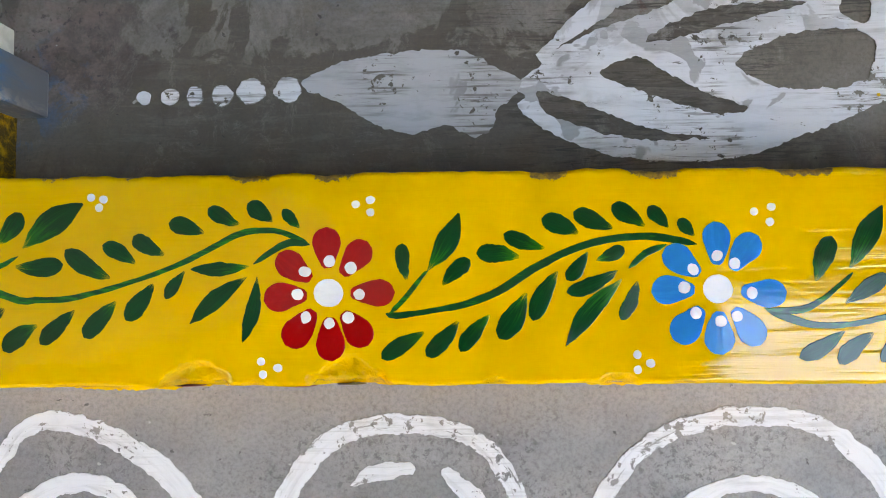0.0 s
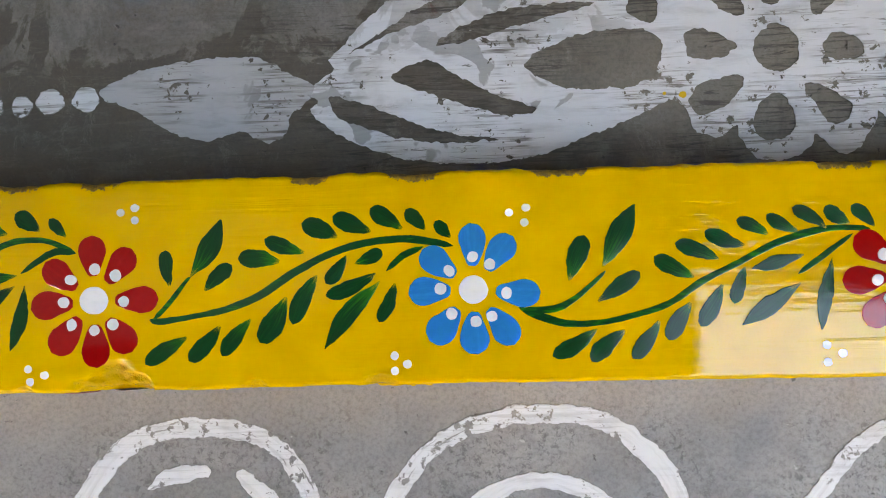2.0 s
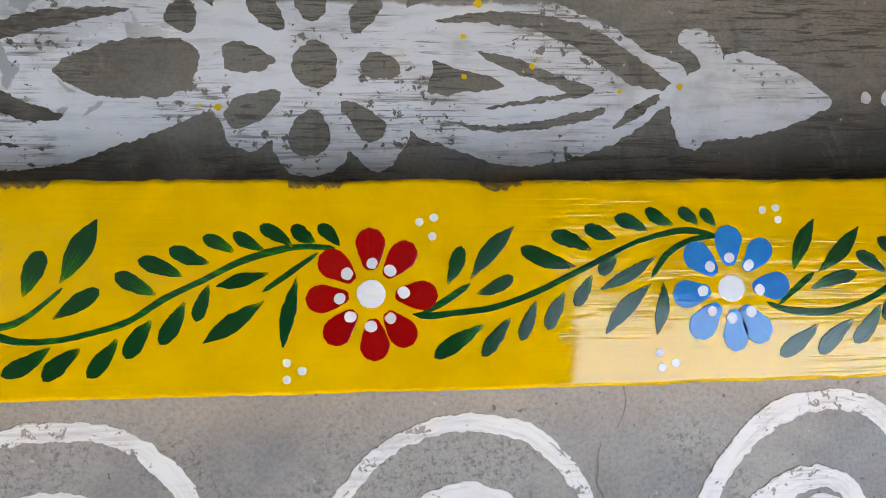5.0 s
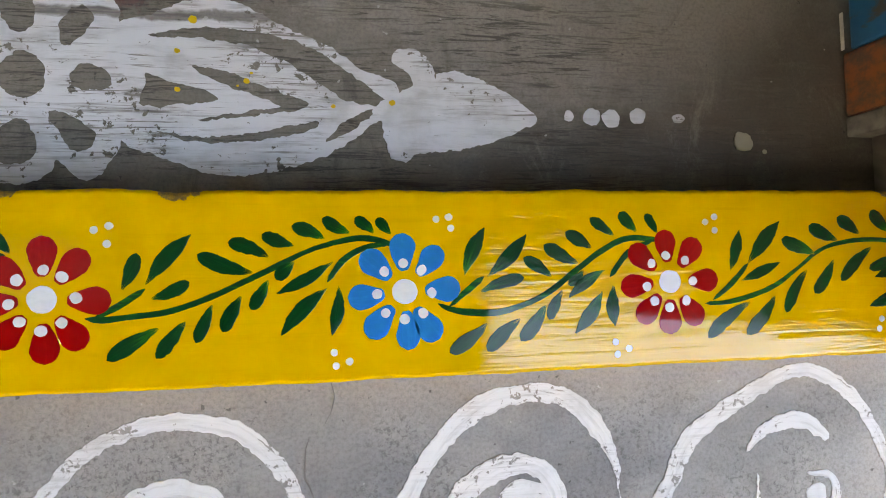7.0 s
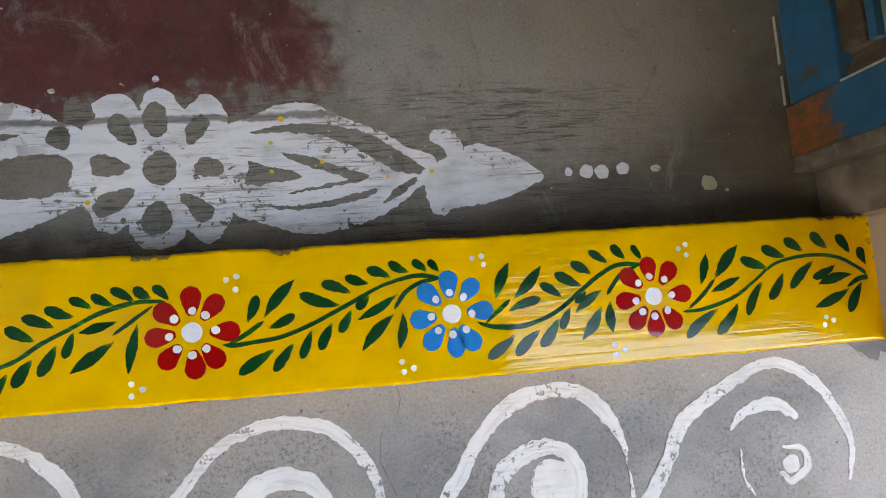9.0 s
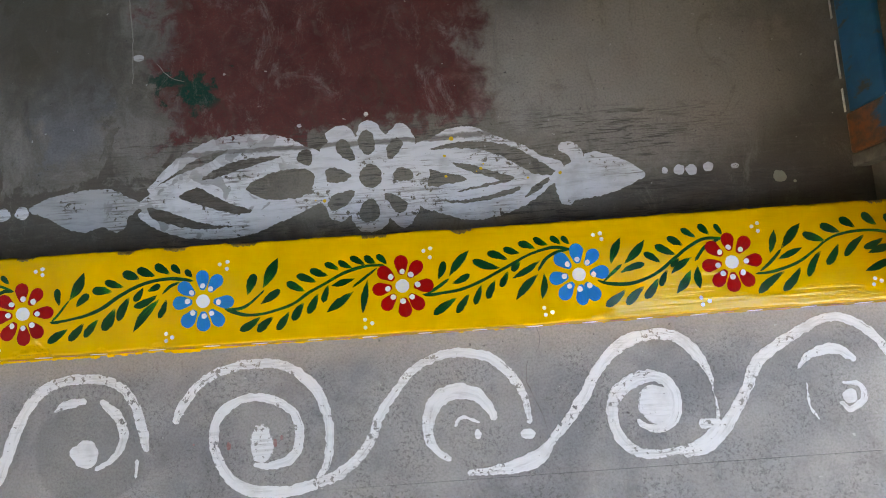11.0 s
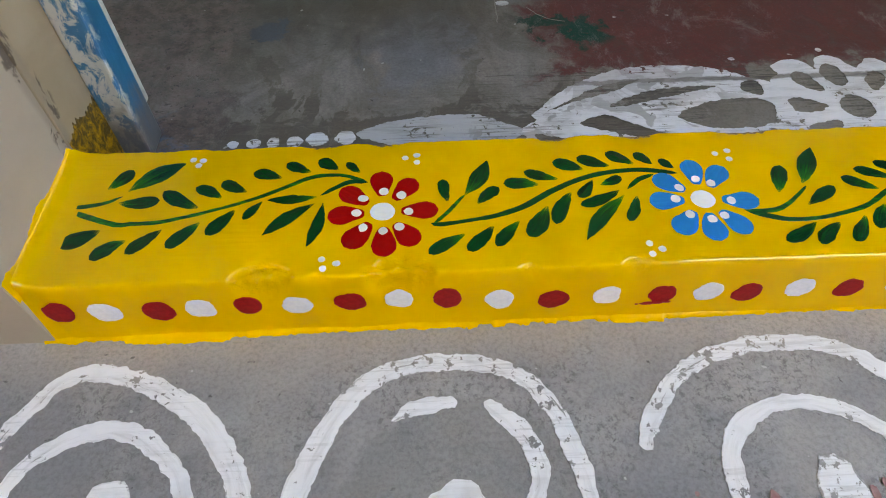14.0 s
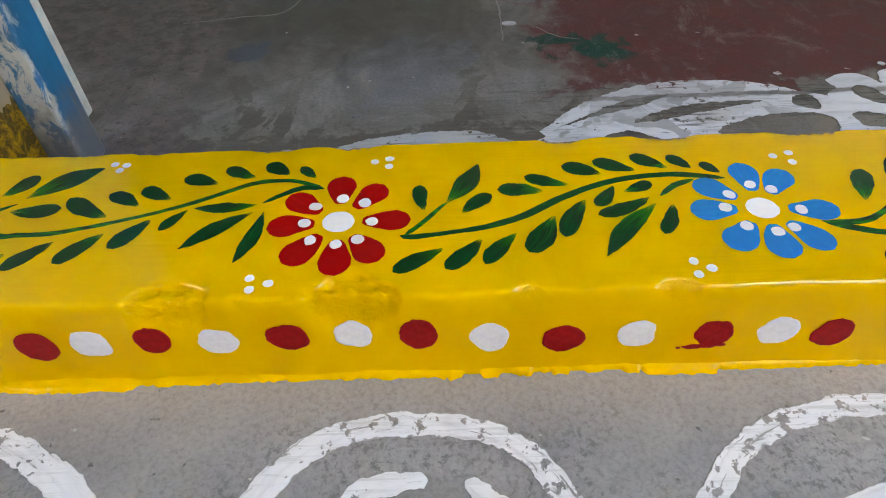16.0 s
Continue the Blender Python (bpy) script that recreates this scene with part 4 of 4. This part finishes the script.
def scroll(points, faded=False):
    seed = tone_seed()
    line = capped(spline([(x * 0.001, y * 0.001, w * 0.00079) for x, y, w in points], 0.0016), 0.3)
    verts, faces = ribbon(line, 0.00012, 0.0014, seed, 150)
    ob = link("painted_scroll", verts, faces, FLOOR[2 if faded else 1], FLOOR[0], "", False)
    brushed(ob, line)
    ob.matrix_local = pose(0, 0, lift())


def rounded(points):
    """A closed smooth outline through (x, y) points in millimetres, a little uneven."""
    P, out = [Vector(p) * 0.001 for p in points], []
    n = len(P)
    for i in range(n):
        a, b, c, d = P[i - 1], P[i], P[(i + 1) % n], P[(i + 2) % n]
        count = max(2, int((c - b).length / 0.0014))
        for k in range(count):
            t = k / count
            q = 0.5 * ((2 * b) + (c - a) * t + (2 * a - 5 * b + 4 * c - d) * t * t + (3 * b - a - 3 * c + d) * t ** 3)
            out.append((q.x + 0.0014 * wave(q.x, q.y, 160, 1) + 0.0010 * wave(q.x, q.y, 480, 2), q.y + 0.0014 * wave(q.x, q.y, 170, 3) + 0.0010 * wave(q.x, q.y, 500, 4)))
    return out


def painted_shape(outline, *gaps):
    """A broad painted field with gaps left bare inside it."""
    bm, edges, rims = bmesh.new(), [], []
    for points in (outline, *gaps):
        rim = [bm.verts.new((x, y, 0.00012)) for x, y in rounded(points)]
        edges += [bm.edges.new((rim[i - 1], rim[i])) for i in range(len(rim))]
        rims.append(rim)
    bmesh.ops.triangle_fill(bm, use_beauty=True, use_dissolve=False, edges=edges, normal=(0, 0, 1))
    for rim in rims:
        foot = [bm.verts.new((v.co.x, v.co.y, -0.0002)) for v in rim]
        for i in range(len(rim)):
            bm.faces.new((rim[i - 1], rim[i], foot[i], foot[i - 1]))
    ob = part("painted_field", bm, FLOOR[1], FLOOR[0])
    co = [c for v in ob.data.vertices for c in (v.co.x, v.co.y * 30, 0.0)]
    ob.data.attributes.new("brush", "FLOAT_VECTOR", "POINT").data.foreach_set("vector", co)
    ob.matrix_local = pose(0, 0, lift())


def floor_blob(x, y, a, b, material=None, name="painted_dab"):
    verts, faces = blob(a * 0.001, b * 0.001, 0.00012, 0.22, x * 0.37)
    ob = link(name, verts, faces, material or FLOOR[1], FLOOR[0], "", False)
    brushed(ob)
    ob.matrix_local = pose(x * 0.001, y * 0.001, lift())


scroll([(-205, -85, 11), (-200, -58, 11.5), (-188, -38, 11.6), (-177, -25, 12.2), (-161, -21, 13.5), (-135, -27, 14.2), (-99, -49, 16), (-76, -80, 16), (-67, -111, 14.1), (-71, -138, 13.2), (-88, -150, 10.7)])
scroll([(-190, -118, 8), (-191, -95, 10), (-181, -70, 11), (-155, -55, 13), (-128, -58, 13), (-104, -80, 12), (-98, -103, 12), (-111, -121, 13), (-133, -128, 11), (-150, -118, 7)])
scroll([(-96, -152, 12.5), (-65, -133, 15.5), (-50, -106, 15.4), (-38, -72, 16.2), (-25, -49, 14.7), (-5, -30, 14.3), (28, -23, 13.8), (64, -29, 12.5), (86, -50, 13.1), (96, -82, 13.6), (100, -104, 7.1)])
scroll([(90, -111, 5.7), (88, -130, 3.2)])
scroll([(2, -56, 4), (17, -49, 12), (37, -47, 8)])
scroll([(51, -48, 8), (69, -64, 14), (76, -87, 12), (66, -107, 8), (45, -119, 6)])
scroll([(33, -153, 5.6), (48, -155, 2.8)])
scroll([(130, -77, 8.3), (140, -58, 12.5), (161, -35, 11.8), (190, -23, 13.1), (220, -20, 13.1), (250, -25, 13.1), (277, -46, 14.3), (290, -72, 13.1), (294, -101, 11.3), (289, -128, 10.7), (279, -145, 7.9)])
scroll([(279, -148, 13.8), (249, -154, 14.7), (209, -151, 15.5), (186, -136, 13.8), (172, -108, 12.4), (173, -82, 12.4), (185, -65, 13.1), (206, -56, 11.2), (232, -58, 11.3), (256, -74, 11.9), (262, -97, 12.4), (254, -119, 13.5), (232, -127, 10.7), (212, -125, 4.5)])
scroll([(278, -149, 13.8), (307, -137, 14.7), (334, -113, 13.5), (347, -85, 13.1), (363, -63, 11.9), (387, -38, 11.3), (418, -25, 11.9), (442, -24, 12.5), (471, -33, 13.7), (493, -56, 12.5), (503, -79, 10.2), (506, -103, 7.9)])
scroll([(420, -135, 6), (403, -121, 11.3), (398, -101, 14.7), (406, -76, 20.2), (427, -64, 21.4), (451, -69, 17.9), (464, -84, 12.4), (469, -97, 8.3)])
scroll([(426, -101, 2.3), (434, -92, 5.1), (453, -98, 2.3)])
scroll([(436, -149, 6.8), (474, -147, 14.7), (509, -139, 21.5), (529, -120, 9.5)])
scroll([(528, -121, 11.7), (547, -101, 14.7), (567, -76, 15.5), (581, -53, 14.7), (608, -28, 17.7), (639, -19, 15.5), (668, -23, 15.5), (689, -43, 14.7), (700, -66, 7.2), (702, -81, 2.4), (704, -98, 3.6), (704, -112, 4.6)])
scroll([(703, -120, 11.3), (681, -136, 12.5), (652, -142, 11.3), (623, -142, 13.2), (602, -128, 14.7), (593, -102, 14.7), (599, -80, 18.8), (621, -65, 19.1), (645, -64, 15.8), (660, -79, 15.8), (660, -102, 15.6), (647, -116, 13.6), (629, -115, 9), (619, -106, 4.8)])
scroll([(683, -115, 13.2), (707, -116, 13.2)])
scroll([(663, -145, 11.3), (686, -140, 17), (702, -129, 19.2), (719, -110, 17), (738, -82, 15.8), (758, -51, 16.4), (825, -16, 12.3), (856, -19, 12.8), (880, -38, 12), (897, -66, 11.1), (903, -90, 8.1), (897, -117, 3)])
scroll([(794, -66, 2.8), (810, -51, 12.3), (836, -48, 14.2), (857, -61, 7.1)])
scroll([(801, -81, 2.4), (802, -104, 3.8), (810, -120, 2.8)])
scroll([(839, -83, 4), (857, -87, 7.6), (860, -101, 9.5), (845, -111, 7.6), (834, -103, 4.7)])
for x, y, a, b in [(222, -104, 12.4, 19.1), (35, -102, 14.7, 14.1), (450, -110, 3.6, 5.4), (503, -113, 7.4, 5.7), (641, -91, 19.2, 20.3), (-135, -97, 13, 17), (845, -98, 7.6, 7.6)]:
    floor_blob(x, y, a, b)
scroll([(983, -33, 3), (982, -60, 5), (981, -92, 4)])
scroll([(978, -50, 5), (992, -52, 9), (1012, -54, 7)])
scroll([(997, -54, 8), (995, -85, 10), (992, -118, 7)])
scroll([(1016, -40, 9), (1014, -80, 12), (1010, -125, 9)])
scroll([(951, -58, 1.5), (953, -80, 3.5), (957, -112, 4.5)])
floor_blob(992, -33, 4.2, 3.6)
FLOOR[:] = [room, ROOM_PAINT, ROOM_DRY]
painted_shape([(110, 182), (131, 204), (168, 225), (210, 233), (245, 230), (268, 223), (283, 214), (299, 205), (304, 178), (302, 156), (280, 142), (253, 132), (220, 120), (187, 117), (152, 120), (124, 129), (106, 139), (95, 149), (100, 155), (94, 161), (108, 172), (105, 178)],
              [(106, 157), (126, 152), (145, 144), (170, 135), (200, 130), (169, 129), (144, 133), (125, 139), (110, 146)],
              [(117, 181), (137, 194), (154, 205), (177, 213), (197, 216), (182, 207), (163, 199), (144, 193), (130, 187)],
              [(166, 186), (194, 200), (220, 205), (255, 205), (226, 197), (203, 191), (180, 185)],
              [(141, 167), (160, 176), (173, 169), (197, 156), (220, 146), (206, 143), (184, 149), (159, 158)],
              [(215, 171), (234, 183), (257, 189), (282, 188), (292, 177), (282, 160), (261, 156), (235, 158)],
              [(272, 201), (279, 210), (289, 207), (288, 194), (280, 193)])
painted_shape([(296, 202), (302, 213), (307, 217), (306, 227), (319, 235), (333, 231), (339, 221), (344, 235), (352, 239), (363, 234), (372, 222), (386, 233), (398, 228), (404, 216), (405, 204), (412, 194), (418, 177), (415, 160), (406, 140), (404, 132), (393, 118), (382, 117), (371, 127), (367, 119), (355, 113), (339, 115), (331, 126), (329, 133), (320, 127), (310, 130), (305, 136), (301, 145), (292, 152), (291, 175)],
              [(341, 176), (345, 185), (354, 189), (363, 184), (366, 175), (362, 166), (353, 162), (344, 166)],
              [(301, 180), (309, 188), (323, 184), (332, 177), (322, 171), (306, 172)],
              [(378, 177), (386, 183), (397, 179), (401, 171), (393, 167), (381, 169)],
              [(341, 219), (350, 228), (359, 220), (358, 203), (349, 200), (342, 210)],
              [(317, 215), (326, 219), (334, 207), (337, 195), (326, 196), (318, 205)],
              [(372, 199), (375, 210), (385, 217), (391, 210), (384, 198), (376, 192)],
              [(367, 154), (378, 153), (390, 144), (391, 135), (381, 132), (373, 141)],
              [(339, 134), (343, 146), (354, 150), (361, 138), (359, 128), (349, 124), (341, 126)],
              [(305, 149), (315, 158), (335, 160), (327, 147), (315, 140), (308, 141)])
painted_shape([(402, 206), (423, 214), (442, 222), (464, 224), (481, 218), (502, 207), (524, 198), (545, 184), (563, 177), (566, 167), (559, 157), (541, 144), (524, 132), (495, 122), (462, 118), (434, 126), (406, 138), (400, 159), (402, 189)],
              [(419, 200), (439, 205), (461, 207), (488, 204), (513, 197), (537, 181), (558, 164), (539, 163), (522, 172), (501, 186), (477, 196), (449, 200)],
              [(444, 183), (465, 180), (481, 174), (500, 167), (512, 161), (486, 155), (447, 151), (472, 156), (494, 160), (481, 166), (462, 173)],
              [(416, 178), (434, 173), (450, 169), (459, 163), (436, 160), (415, 160)],
              [(424, 144), (446, 141), (474, 143), (502, 149), (516, 152), (515, 147), (496, 142), (468, 138), (446, 138)],
              [(541, 156), (554, 161), (538, 147), (521, 139), (530, 150)])
# left bud: its dimmer light is put into a darker white
FLOOR[1] = ROOM_DIM
painted_shape([(-25, 164), (-4, 175), (21, 180), (47, 182), (69, 180), (82, 172), (97, 163), (92, 153), (84, 148), (81, 138), (73, 132), (64, 135), (56, 139), (34, 135), (15, 141), (-4, 153)])
FLOOR[1] = ROOM_PAINT
painted_shape([(655, 155), (645, 166), (628, 176), (607, 184), (592, 184), (589, 180), (587, 189), (578, 197), (565, 198), (563, 190), (571, 184), (574, 176), (562, 168), (550, 160), (556, 150), (557, 141), (560, 131), (569, 127), (577, 132), (590, 134), (610, 136), (630, 142), (644, 148)])
for x, y, a, b in [(-114, 158, 4.1, 4.1), (-99, 158, 5.3, 4.7), (-85, 158, 4.8, 5.8), (-70, 158, 6.2, 6.2), (-53, 160, 7.9, 7.2), (-33, 161, 7.8, 7.2), (677, 158, 3.2, 3.8), (693, 158, 6.3, 5.6), (706, 157, 6.6, 6), (725, 159, 6, 5.3), (754, 158, 5, 3.2), (277, 238, 2.6, 2.2), (352, 246, 2.8, 2.6)]:
    floor_blob(x, y, a, b)


for x, y, r in ((445, 211, 2.6), (436, 192, 1.7), (475, 175, 1.9), (436, 169, 1.7), (526, 161, 1.4), (562, 164, 2.0), (301, 151, 2.1), (291, 152, 1.0), (478, 180, 1.0), (470, 172, 0.8)):
    floor_blob(x, y, r, r * 0.9, SPATTER, "paint_spatter")
floor_blob(802, 143, 7.5, 7.0, CREAM, "cream_spill")
floor_blob(818, 136, 1.8, 1.6, CREAM, "cream_spill")
floor_blob(99, 330, 6, 4, ROOM_PAINT, "white_spill")
FLOOR[0] = porch
for x, y, a, b in ((187, -104, 2.6, 4.2), (236, -104, 2.2, 4.6), (243, -99, 1.5, 2.6), (150, -100, 1.1, 1.3)):
    floor_blob(x, y, a, b, ROSE, "red_stain")

# dark patch at the foot of the wall
FOOT_DARK = plaster("dark_cement", (0.155, 0.145, 0.135), (0.21, 0.195, 0.18), 60.0)
FLOOR[:] = [porch, FOOT_DARK, FOOT_DARK]
painted_shape([(912, -2), (950, -4), (1010, -5), (1060, -8), (1050, -30), (1010, -46), (988, -42), (974, -30), (955, -22), (944, -13), (938, -21), (926, -14)])
painted_shape([(978, 0), (1004, -2), (1002, -18), (1000, -40), (990, -44), (984, -34), (980, -18)])

# cracks and joints in the floors
CRACK = plaster("crack_dirt", (0.16, 0.155, 0.15), (0.22, 0.21, 0.20), 90.0)
PALE = plaster("pale_joint_mortar", (0.24, 0.22, 0.195), (0.31, 0.285, 0.255), 90.0)


def crack(points, material, floor, name):
    line = spline([(x * 0.001, y * 0.001, w * 0.001) for x, y, w in points], 0.002)
    for p in line:
        p.x += 0.0012 * wave(p.x, p.y, 130, 8)
        p.y += 0.0010 * wave(p.x, p.y, 150, 9)
    verts, faces = ribbon(line, 0.0001, 0.0003, 3.0, 300)
    ob = link(name, verts, faces, material, floor, "", False)
    ob.matrix_local = pose(0, 0, lift())


crack([(508, -38, 0.4), (506, -58, 1.0), (512, -76, 0.7), (520, -95, 1.2), (524, -108, 0.5)], CRACK, porch, "floor_crack")
crack([(520, 0, 0.5), (524, -14, 0.8), (518, -30, 0.4)], CRACK, porch, "floor_crack")
crack([(88, 470, 1.2), (90, 400, 1.4), (93, 345, 1.2), (92, 300, 0.5)], PALE, room, "floor_joint")
crack([(-60, 455, 0.8), (-75, 400, 1.2), (-90, 366, 1.3), (-125, 360, 1.1), (-170, 352, 0.7)], PALE, room, "floor_joint")
crack([(120, 322, 0.6), (132, 306, 0.9), (150, 298, 0.5)], PALE, room, "floor_joint")
crack([(505, 470, 0.8), (508, 380, 0.9), (500, 310, 0.4)], CRACK, room, "floor_crack")


def smear():
    """Yellow paint dragged up the foot of the rebate."""
    verts, faces = [], []
    for i in range(47):
        y = 0.1030 + i * 0.001
        top = 0.064 + 0.007 * wave(y, 0, 70, 3) + 0.007 * wave(y, 0, 330, 4) - 0.008 * (i / 46) ** 2
        for z in (0.0, 0.02, 0.04, top):
            verts.append((-0.1871 + (0.0004 if z < top else -0.0006), y, z))
        if i:
            k = 4 * i
            faces += [(k - 4 + j, k + j, k + j + 1, k - 3 + j) for j in range(3)]
    link("paint_smear", verts, faces, OLIVE, step_thing, "dirty yellow brown smear up the rebate foot")


smear()


def wall_lap():
    """Yellow paint lapped up the wall at the end of the step."""
    verts, faces = [], []
    for i in range(101):
        y = 0.0005 + i * 0.001
        top = 0.0550 + 0.007 * wave(y, 0, 45, 5) + 0.002 * wave(y, 0, 240, 6) + 0.004 * max(0, (y - 0.07) / 0.03)
        for z, off in ((0.040, 0.0009), (0.049, 0.0008), (top - 0.0008, 0.0005), (top, -0.0004)):
            verts.append((-0.189 + off, y, z))
        if i:
            k = 4 * i
            faces += [(k - 4 + j, k + j, k + j + 1, k - 3 + j) for j in range(3)]
    link("paint_lap", verts, faces, YELLOW, step_thing, "uneven yellow paint edge lapped onto the wall", True)


wall_lap()

# ---- door frame post and open door leaf ----
post = tagged(new("door_frame_post"), "blue painted wooden door frame post splashed with whitewash", "door frame")
part("post", box(-0.1873, 0.147, 0.0005, -0.1680, 0.1735, 2.08, 0.002), BLUE_POST, post)
part("bead", box(-0.1870, 0.1737, 0.020, -0.1745, 0.1900, 2.08, 0.0015), CHALK, post, "chipped white edge of the post")

door = tagged(new("door_leaf"), "blue painted panelled wooden door leaf, standing open", "door")
part("hinge_stile", box(0.8835, 0.1615, 0.0005, 0.9035, 0.207, 2.02, 0.003), RUSTY_STILE, door, "blue stile with rusty brown bare foot")
part("bottom_rail", box(0.8835, 0.2072, 0.008, 0.914, 0.640, 0.066, 0.002), BLUE_WOOD, door)
part("panel", box(0.897, 0.2072, 0.066, 0.905, 0.640, 1.94), SAGE, door, "grey green recessed panel")
part("panel_bevel", prism(((0.8965, 0.2074), (0.8865, 0.2074), (0.8965, 0.228)), 0.068, 1.93), DARK_PANEL, door, "dark brown bevel of the panel, recess shade in its colour")
part("panel_bevel", box(0.8880, 0.2290, 0.0665, 0.8965, 0.6390, 0.0900, 0.001), DARK_PANEL, door, "dark brown bevel of the panel, recess shade in its colour")
part("moulding", box(0.8895, 0.2290, 0.0910, 0.8968, 0.6390, 0.0990, 0.001), BLUE_WOOD, door)
part("chipped_edge", box(0.8826, 0.2060, 0.0660, 0.8836, 0.2078, 0.30, 0.0004), CHALK, door, "bare cream edge where the paint has chipped")
for y0, y1 in ((0.209, 0.236), (0.247, 0.292), (0.318, 0.352), (0.40, 0.55)):
    part("chipped_edge", box(0.8824, y0, 0.0010, 0.8833, y1, 0.0040, 0.0004), CHALK, door, "bare cream edge where the paint has chipped")
part("top_rail", box(0.8835, 0.2072, 1.94, 0.914, 0.640, 2.02, 0.002), BLUE_WOOD, door)
part("lock_stile", box(0.8835, 0.6402, 0.008, 0.914, 0.690, 2.02, 0.002), BLUE_WOOD, door)
